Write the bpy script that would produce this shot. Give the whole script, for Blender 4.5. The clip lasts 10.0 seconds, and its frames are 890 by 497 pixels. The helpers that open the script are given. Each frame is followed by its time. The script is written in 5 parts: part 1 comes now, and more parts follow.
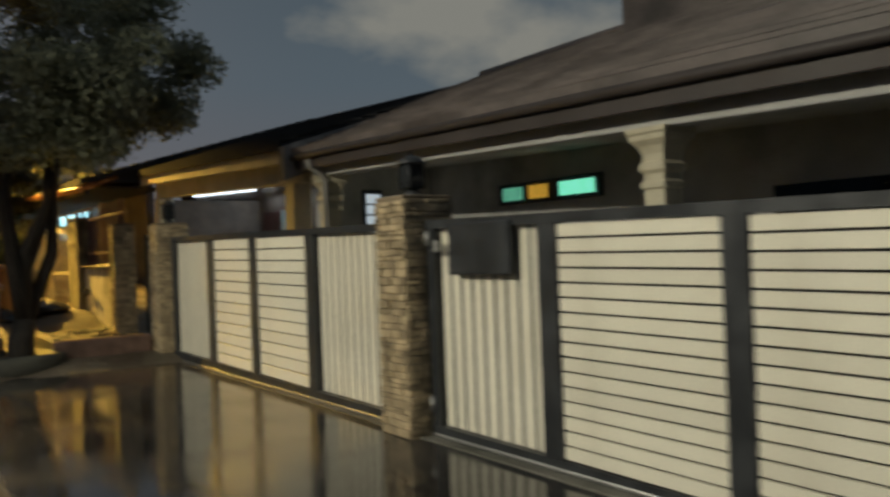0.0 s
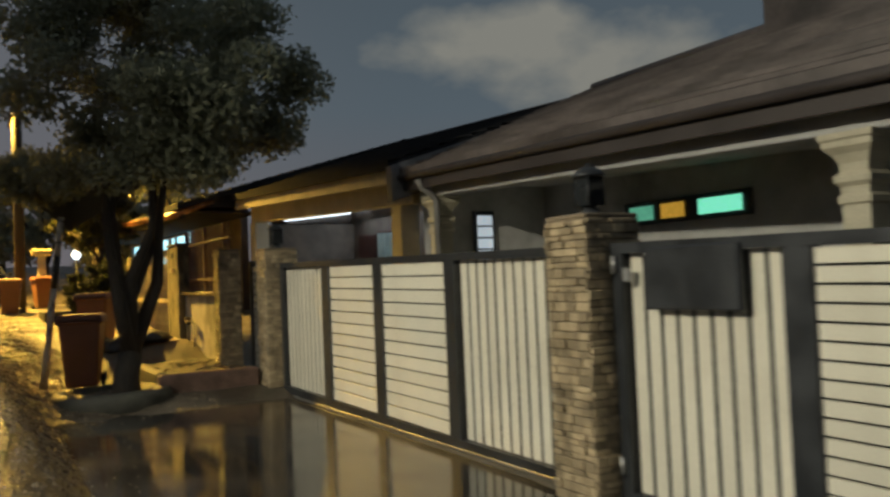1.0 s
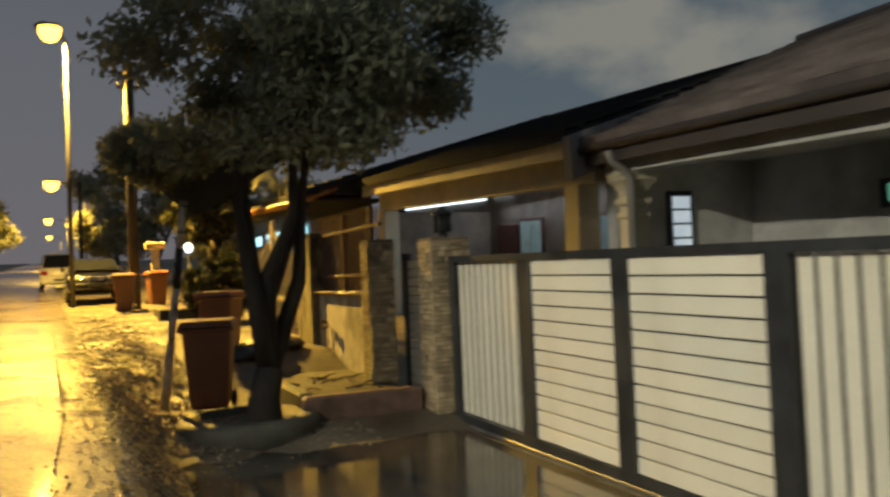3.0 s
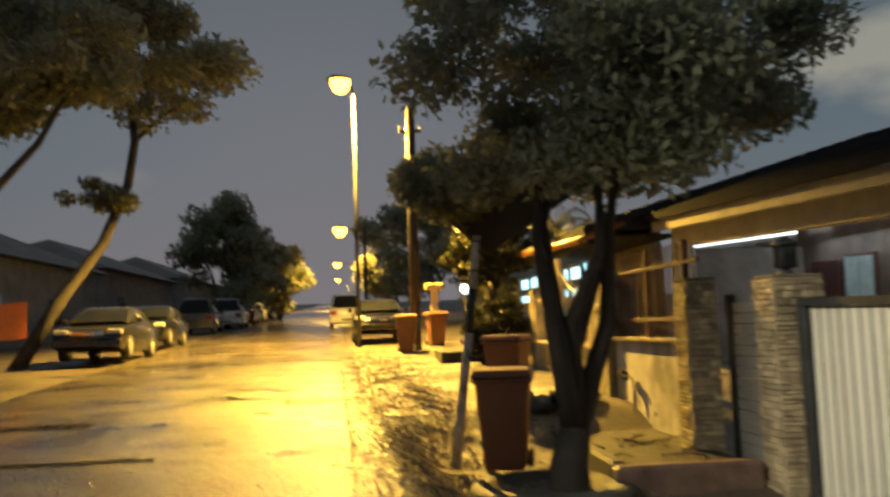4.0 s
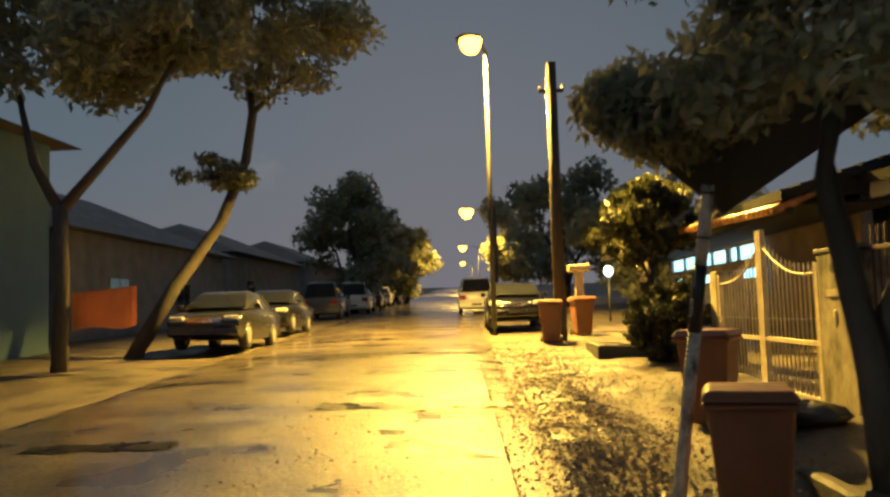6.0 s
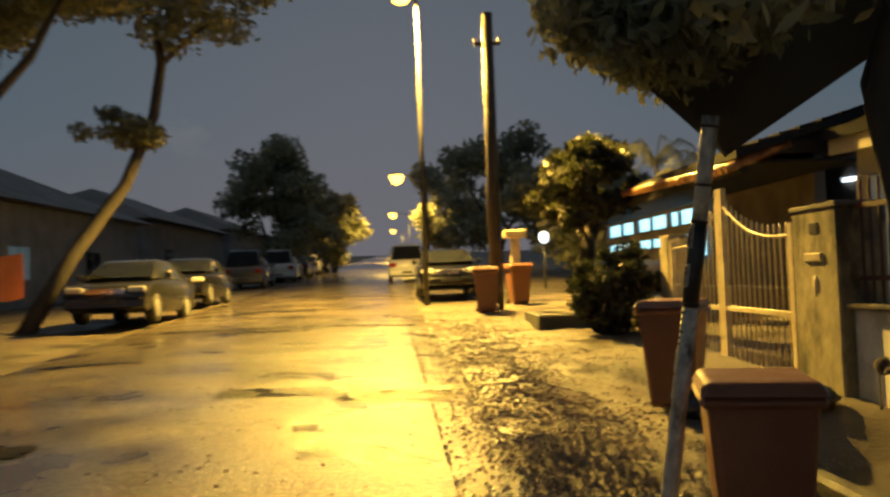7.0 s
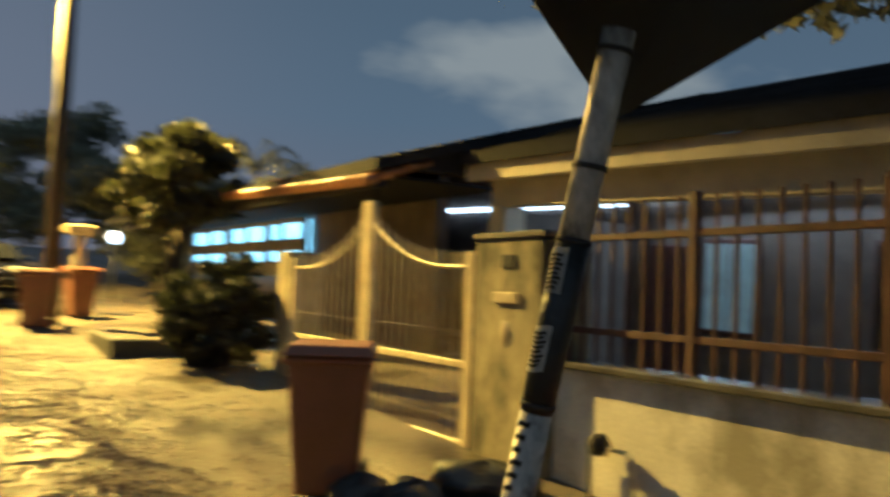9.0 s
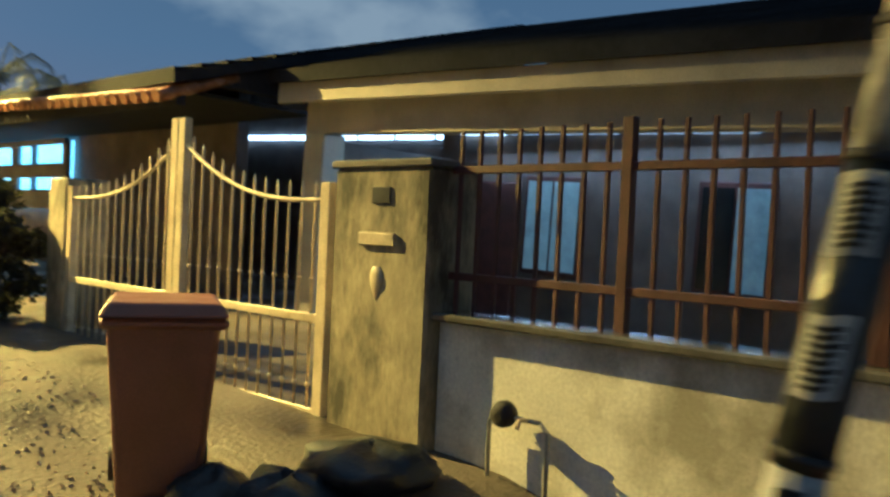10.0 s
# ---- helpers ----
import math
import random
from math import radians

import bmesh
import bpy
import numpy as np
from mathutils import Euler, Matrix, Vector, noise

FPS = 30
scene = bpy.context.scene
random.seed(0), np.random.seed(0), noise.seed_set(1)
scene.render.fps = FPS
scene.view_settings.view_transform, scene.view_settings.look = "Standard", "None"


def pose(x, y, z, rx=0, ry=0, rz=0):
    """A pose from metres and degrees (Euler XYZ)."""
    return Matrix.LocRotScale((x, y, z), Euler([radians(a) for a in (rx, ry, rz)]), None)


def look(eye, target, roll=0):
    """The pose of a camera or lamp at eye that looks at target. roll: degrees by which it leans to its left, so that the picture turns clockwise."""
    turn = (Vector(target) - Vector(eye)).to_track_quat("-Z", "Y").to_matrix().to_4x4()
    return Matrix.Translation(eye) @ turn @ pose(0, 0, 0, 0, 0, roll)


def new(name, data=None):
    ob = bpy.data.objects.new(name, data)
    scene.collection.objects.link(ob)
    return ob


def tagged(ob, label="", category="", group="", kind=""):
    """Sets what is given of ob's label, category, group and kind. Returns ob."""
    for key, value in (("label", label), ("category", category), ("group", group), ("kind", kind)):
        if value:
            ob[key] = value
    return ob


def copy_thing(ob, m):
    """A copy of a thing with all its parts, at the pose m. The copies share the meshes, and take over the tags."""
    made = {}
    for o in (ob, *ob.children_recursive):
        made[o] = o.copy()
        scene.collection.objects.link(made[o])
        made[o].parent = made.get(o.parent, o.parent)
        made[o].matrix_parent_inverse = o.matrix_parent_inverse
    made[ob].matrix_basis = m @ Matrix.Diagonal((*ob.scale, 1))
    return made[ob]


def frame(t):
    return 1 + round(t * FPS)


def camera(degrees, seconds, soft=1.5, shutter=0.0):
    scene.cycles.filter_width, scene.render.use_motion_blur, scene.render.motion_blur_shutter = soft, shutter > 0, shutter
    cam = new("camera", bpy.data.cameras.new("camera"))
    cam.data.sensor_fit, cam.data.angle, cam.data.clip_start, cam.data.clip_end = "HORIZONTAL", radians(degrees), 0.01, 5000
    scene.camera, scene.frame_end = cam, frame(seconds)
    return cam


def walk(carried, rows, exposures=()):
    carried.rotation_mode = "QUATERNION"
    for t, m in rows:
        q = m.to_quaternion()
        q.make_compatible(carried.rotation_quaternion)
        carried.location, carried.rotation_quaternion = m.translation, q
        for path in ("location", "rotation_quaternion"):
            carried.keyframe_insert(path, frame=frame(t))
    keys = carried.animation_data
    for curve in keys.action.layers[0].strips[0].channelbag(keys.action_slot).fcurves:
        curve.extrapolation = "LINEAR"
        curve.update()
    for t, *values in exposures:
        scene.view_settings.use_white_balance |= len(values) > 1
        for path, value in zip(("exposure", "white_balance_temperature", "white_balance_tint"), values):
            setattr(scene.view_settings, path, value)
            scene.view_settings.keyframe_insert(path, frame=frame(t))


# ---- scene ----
cam = camera(56.8, 10.0, soft=2.6, shutter=0.7)
METRES, EYE, TILT, LEAN, TURN = 13.3, 1.55, 0.0, 0.0, -34.7
ROWS = [
    (0.0, 0.0, 0.0, 0.0, 0.01, 0.23, 2.14),
    (0.5, -0.0296, 0.0362, 0.003, 4.16, 1.09, 2.22),
    (1.0, -0.0572, 0.0762, 0.0059, 5.08, 2.0, 2.42),
    (1.5, -0.0836, 0.1221, 0.0084, 8.32, 2.48, 1.54),
    (2.0, -0.1119, 0.1646, 0.0119, 8.96, 2.55, 2.5),
    (3.5, -0.2003, 0.2918, 0.0152, 17.15, 1.62, 2.75),
    (4.0, -0.2347, 0.3296, 0.0178, 29.85, 5.3, 1.92),
    (4.5, -0.2679, 0.3687, 0.0211, 31.07, 6.02, 2.51),
    (5.0, -0.3012, 0.4047, 0.0233, 36.87, 6.32, 1.78),
    (6.5, -0.4034, 0.5205, 0.0255, 38.48, 2.94, 1.79),
    (7.0, -0.432, 0.561, 0.0262, 33.6, 2.03, 2.12),
    (7.5, -0.4612, 0.5987, 0.0276, 30.73, 2.17, 0.55),
    (8.0, -0.4885, 0.6393, 0.0296, 23.48, 1.95, 0.49),
    (8.5, -0.5126, 0.6816, 0.0319, 18.21, 2.77, -2.2),
    (9.0, -0.5375, 0.7211, 0.0338, 3.96, 2.89, -2.2),
    (9.5, -0.5598, 0.7662, 0.0344, -6.58, 0.76, -2.54),
    (10.0, -0.5862, 0.8036, 0.0342, -12.35, -0.95, -2.65),
]
walk(cam, [(t, pose(0, 0, EYE, TILT, LEAN, TURN) @ pose(METRES * x, METRES * y, METRES * z, 90 + pitch, roll, yaw)) for t, x, y, z, yaw, pitch, roll in ROWS],
     [(0.0, 0.1, 6300, 10), (2.0, 0.15, 6300, 10), (3.0, 0.2, 6300, 10), (3.5, 0.3, 6300, 9), (4.0, 0.6, 6450, 10), (5.0, 0.8, 6300, 10), (7.0, 0.25, 6000, 9), (8.5, 0.3, 5750, 8), (9.0, 0.5, 5100, 7), (9.5, 0.6, 4500, 5), (10.0, 0.65, 4350, 4)])

# ---- night sky ----
world = bpy.data.worlds.new("night_sky")
scene.world = world
world.use_nodes = True
wn, wl = world.node_tree.nodes, world.node_tree.links
wn.clear()
w_out, w_bg = wn.new("ShaderNodeOutputWorld"), wn.new("ShaderNodeBackground")
w_tc, w_map, w_n1, w_n2 = wn.new("ShaderNodeTexCoord"), wn.new("ShaderNodeMapping"), wn.new("ShaderNodeTexNoise"), wn.new("ShaderNodeTexNoise")
w_map.inputs["Scale"].default_value = (1.0, 1.0, 1.7)
w_map.inputs["Location"].default_value = (0.35, 0.1, 0.2)
w_n1.inputs["Scale"].default_value, w_n1.inputs["Detail"].default_value, w_n1.inputs["Roughness"].default_value = 4.2, 7.0, 0.5
w_n2.inputs["Scale"].default_value, w_n2.inputs["Detail"].default_value = 0.9, 3.0
w_ramp, w_mix, w_sep, w_grad, w_mix2 = (wn.new("ShaderNodeValToRGB"), wn.new("ShaderNodeMix"), wn.new("ShaderNodeSeparateXYZ"),
                                        wn.new("ShaderNodeValToRGB"), wn.new("ShaderNodeMix"))
w_mix.data_type = w_mix2.data_type = "RGBA"
wl.new(w_tc.outputs["Generated"], w_map.inputs["Vector"])
wl.new(w_map.outputs["Vector"], w_n1.inputs["Vector"])
wl.new(w_map.outputs["Vector"], w_n2.inputs["Vector"])
w_ramp.color_ramp.elements[0].position, w_ramp.color_ramp.elements[1].position = 0.57, 0.72
# one bank of moonlit cloud over the roofs, thin wisps elsewhere
w_dist, w_near, w_add = wn.new("ShaderNodeVectorMath"), wn.new("ShaderNodeMapRange"), wn.new("ShaderNodeMath")
w_dist.operation, w_add.operation = "DISTANCE", "MULTIPLY_ADD"
w_sq = wn.new("ShaderNodeMapping")
w_sq.inputs["Scale"].default_value = (1, 1, 1.9)
wl.new(w_tc.outputs["Generated"], w_sq.inputs["Vector"])
wl.new(w_sq.outputs["Vector"], w_dist.inputs[0])
w_dist.inputs[1].default_value = (0.60, 0.765, 0.5)
w_near.inputs["From Min"].default_value, w_near.inputs["From Max"].default_value = 0.04, 0.36
w_near.inputs["To Min"].default_value, w_near.inputs["To Max"].default_value = 0.25, -0.16
wl.new(w_dist.outputs["Value"], w_near.inputs["Value"])
wl.new(w_n1.outputs["Fac"], w_add.inputs[0])
w_add.inputs[1].default_value = 1.0
wl.new(w_near.outputs["Result"], w_add.inputs[2])
wl.new(w_add.outputs["Value"], w_ramp.inputs["Fac"])
wl.new(w_tc.outputs["Generated"], w_sep.inputs["Vector"])
# city glow low on the sky, slate blue higher up
g0, g1 = w_grad.color_ramp.elements
g0.position, g0.color = 0.0, (0.125, 0.11, 0.112, 1)
g1.position, g1.color = 0.48, (0.053, 0.07, 0.083, 1)
g3 = w_grad.color_ramp.elements.new(1.0)
g3.color = (0.13, 0.14, 0.142, 1)
g2 = w_grad.color_ramp.elements.new(0.2)
g2.color = (0.078, 0.099, 0.114, 1)
wl.new(w_sep.outputs["Z"], w_grad.inputs["Fac"])
wl.new(w_grad.outputs["Color"], w_mix.inputs["A"])
w_mix.inputs["B"].default_value = (0.2, 0.196, 0.168, 1)
wl.new(w_ramp.outputs["Color"], w_mix.inputs["Factor"])
# warm glow over the far end of the street: the lamp halo painted into the sky
w_gd, w_gr, w_glow = wn.new("ShaderNodeVectorMath"), wn.new("ShaderNodeMapRange"), wn.new("ShaderNodeMix")
w_gd.operation, w_glow.data_type = "DISTANCE", "RGBA"
wl.new(w_tc.outputs["Generated"], w_gd.inputs[0])
w_gd.inputs[1].default_value = (-0.05, 0.985, 0.12)
w_gr.interpolation_type = "SMOOTHSTEP"
w_gr.inputs["From Min"].default_value, w_gr.inputs["From Max"].default_value = 0.0, 0.55
w_gr.inputs["To Min"].default_value, w_gr.inputs["To Max"].default_value = 0.6, 0.0
wl.new(w_gd.outputs["Value"], w_gr.inputs["Value"])
wl.new(w_gr.outputs["Result"], w_glow.inputs["Factor"])
wl.new(w_mix.outputs["Result"], w_glow.inputs["A"])
w_glow.inputs["B"].default_value = (0.142, 0.13, 0.136, 1)
wl.new(w_glow.outputs["Result"], w_bg.inputs["Color"])
w_bg.inputs["Strength"].default_value = 1.0
wl.new(w_bg.outputs["Background"], w_out.inputs["Surface"])


# ---- ground shape ----
def smooth(a, b, v):
    s = min(1.0, max(0.0, (v - a) / (b - a)))
    return s * s * (3 - 2 * s)


def bend(y):
    """How far the street has drifted sideways at y."""
    return -0.05 * max(0.0, y - 12.0)


def road_z(y):
    return 0.2 + 0.033 * max(y, -12.0)


def ground_z(x, y):
    u = x - bend(y)
    z = road_z(y) - 0.02
    low = smooth(0.1, 0.75, u) * (1 - smooth(14.3, 16.2, y)) * (1 - smooth(40, 60, x))
    z = z * (1 - low) + low * (0.055 + 0.004 * y + 0.17 * smooth(11.6, 12.7, y))
    return z - 0.17 * smooth(0.7, 1.6, u) * (1 - smooth(2.3, 2.8, u)) * smooth(15.0, 16.2, y) * (1 - smooth(18.0, 19.5, y))


SODIUM = (1.0, 0.57, 0.075)


def lamp_light(name, place, power, colour, radius=0.12, spot=None, blend=0.32):
    data = bpy.data.lights.new(name, "SPOT" if spot else "POINT")
    data.energy, data.color, data.shadow_soft_size = power, colour, radius
    if spot:
        data.spot_size, data.spot_blend = radians(spot), blend
    ob = new(name, data)
    ob.location = place
    return ob


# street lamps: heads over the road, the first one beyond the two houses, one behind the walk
LAMPS = [(-0.86, 30.7, 9.5, 3.4e4), (-2.62, 73.0, 9.95, 1.0e4), (-5.3, 128.0, 11.4, 2.5e4), (-8.6, 205.0, 13.6, 2.5e4)]
for lx, ly, lz, lp in LAMPS:
    head = lamp_light("street_lamp_light", (lx, ly, lz - 0.3), lp, SODIUM, 0.12, 148)
    head.rotation_euler, head.scale = (0, radians(-4), 0), (0.58, 1, 1)      # the beam is long along the road and narrow across it
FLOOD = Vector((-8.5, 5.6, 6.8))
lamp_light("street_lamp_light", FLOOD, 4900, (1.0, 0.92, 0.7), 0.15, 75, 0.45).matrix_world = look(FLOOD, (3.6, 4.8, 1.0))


# fluorescent strip under the second house's porch ceiling
strip = bpy.data.lights.new("porch_strip_light", "AREA")
strip.shape, strip.size, strip.size_y, strip.energy, strip.color = "RECTANGLE", 0.08, 5.0, 40, (0.8, 0.93, 1.0)
new("porch_strip_light", strip).matrix_world = pose(8.75, 18.5, 3.4, 0, 40, 2.9)


# ---- materials ----
def ramp(nt, fac, stops):
    r = nt.nodes.new("ShaderNodeValToRGB")
    e = r.color_ramp.elements
    e[0].position, e[0].color = stops[0][0], (*stops[0][1], 1)
    e[1].position, e[1].color = stops[-1][0], (*stops[-1][1], 1)
    for p, c in stops[1:-1]:
        e.new(p).color = (*c, 1)
    nt.links.new(fac, r.inputs["Fac"])
    return r.outputs["Color"]


def shade(c, f):
    return tuple(min(1.0, v * f) for v in c)


def mat(name, colour, rough=0.6, metal=0.0, scale=6.0, spread=0.25, bump=0.1, fine=60.0, rough_spread=0.12, dirt=None, dirt_amount=0.5, dirt_from=0.5,
        emit=None, strength=0.0, per_object=0.0, stretch=(1, 1, 1), coat=0.0):
    """A surface with two scales of variation, dirt in blotches and fine relief."""
    m = bpy.data.materials.new(name)
    m.use_nodes = True
    nt = m.node_tree
    n, l = nt.nodes, nt.links
    b = n["Principled BSDF"]
    tc, mp = n.new("ShaderNodeTexCoord"), n.new("ShaderNodeMapping")
    mp.inputs["Scale"].default_value = stretch
    l.new(tc.outputs["Object"], mp.inputs["Vector"])
    big, small = n.new("ShaderNodeTexNoise"), n.new("ShaderNodeTexNoise")
    big.inputs["Scale"].default_value, big.inputs["Detail"].default_value = scale, 6
    small.inputs["Scale"].default_value, small.inputs["Detail"].default_value = fine, 4
    for t in (big, small):
        l.new(mp.outputs["Vector"], t.inputs["Vector"])
    base = ramp(nt, big.outputs["Fac"], [(0.3, shade(colour, 1 - spread)), (0.5, colour), (0.72, shade(colour, 1 + spread))])
    grain = n.new("ShaderNodeMix")
    grain.data_type, grain.blend_type = "RGBA", "MULTIPLY"
    grain.inputs["Factor"].default_value = 0.5
    l.new(base, grain.inputs["A"])
    l.new(ramp(nt, small.outputs["Fac"], [(0.3, (0.7, 0.7, 0.7)), (0.7, (1.15, 1.15, 1.15))]), grain.inputs["B"])
    col = grain.outputs["Result"]
    if dirt:
        d = n.new("ShaderNodeTexNoise")
        d.inputs["Scale"].default_value, d.inputs["Detail"].default_value, d.inputs["Roughness"].default_value = scale * 0.45, 8, 0.65
        l.new(mp.outputs["Vector"], d.inputs["Vector"])
        mx = n.new("ShaderNodeMix")
        mx.data_type = "RGBA"
        l.new(ramp(nt, d.outputs["Fac"], [(dirt_from, (0, 0, 0)), (dirt_from + 0.18, (dirt_amount,) * 3)]), mx.inputs["Factor"])
        l.new(col, mx.inputs["A"])
        mx.inputs["B"].default_value = (*dirt, 1)
        col = mx.outputs["Result"]
    if per_object:
        oi, hsv, mr = n.new("ShaderNodeObjectInfo"), n.new("ShaderNodeHueSaturation"), n.new("ShaderNodeMapRange")
        l.new(oi.outputs["Random"], mr.inputs["Value"])
        mr.inputs["To Min"].default_value, mr.inputs["To Max"].default_value = 1 - per_object, 1 + per_object
        l.new(mr.outputs["Result"], hsv.inputs["Value"])
        l.new(col, hsv.inputs["Color"])
        col = hsv.outputs["Color"]
    l.new(col, b.inputs["Base Color"])
    rr = n.new("ShaderNodeMapRange")
    rr.inputs["From Min"].default_value, rr.inputs["From Max"].default_value = 0.34, 0.66
    rr.inputs["To Min"].default_value, rr.inputs["To Max"].default_value = max(0.02, rough - rough_spread), min(1, rough + rough_spread)
    l.new(big.outputs["Fac"], rr.inputs["Value"])
    l.new(rr.outputs["Result"], b.inputs["Roughness"])
    b.inputs["Metallic"].default_value = metal
    b.inputs["Coat Weight"].default_value = coat
    if bump:
        bp = n.new("ShaderNodeBump")
        bp.inputs["Strength"].default_value, bp.inputs["Distance"].default_value = bump, 0.02
        l.new(small.outputs["Fac"], bp.inputs["Height"])
        l.new(bp.outputs["Normal"], b.inputs["Normal"])
    if emit:
        b.inputs["Emission Color"].default_value = (*emit, 1)
        b.inputs["Emission Strength"].default_value = strength
    return m


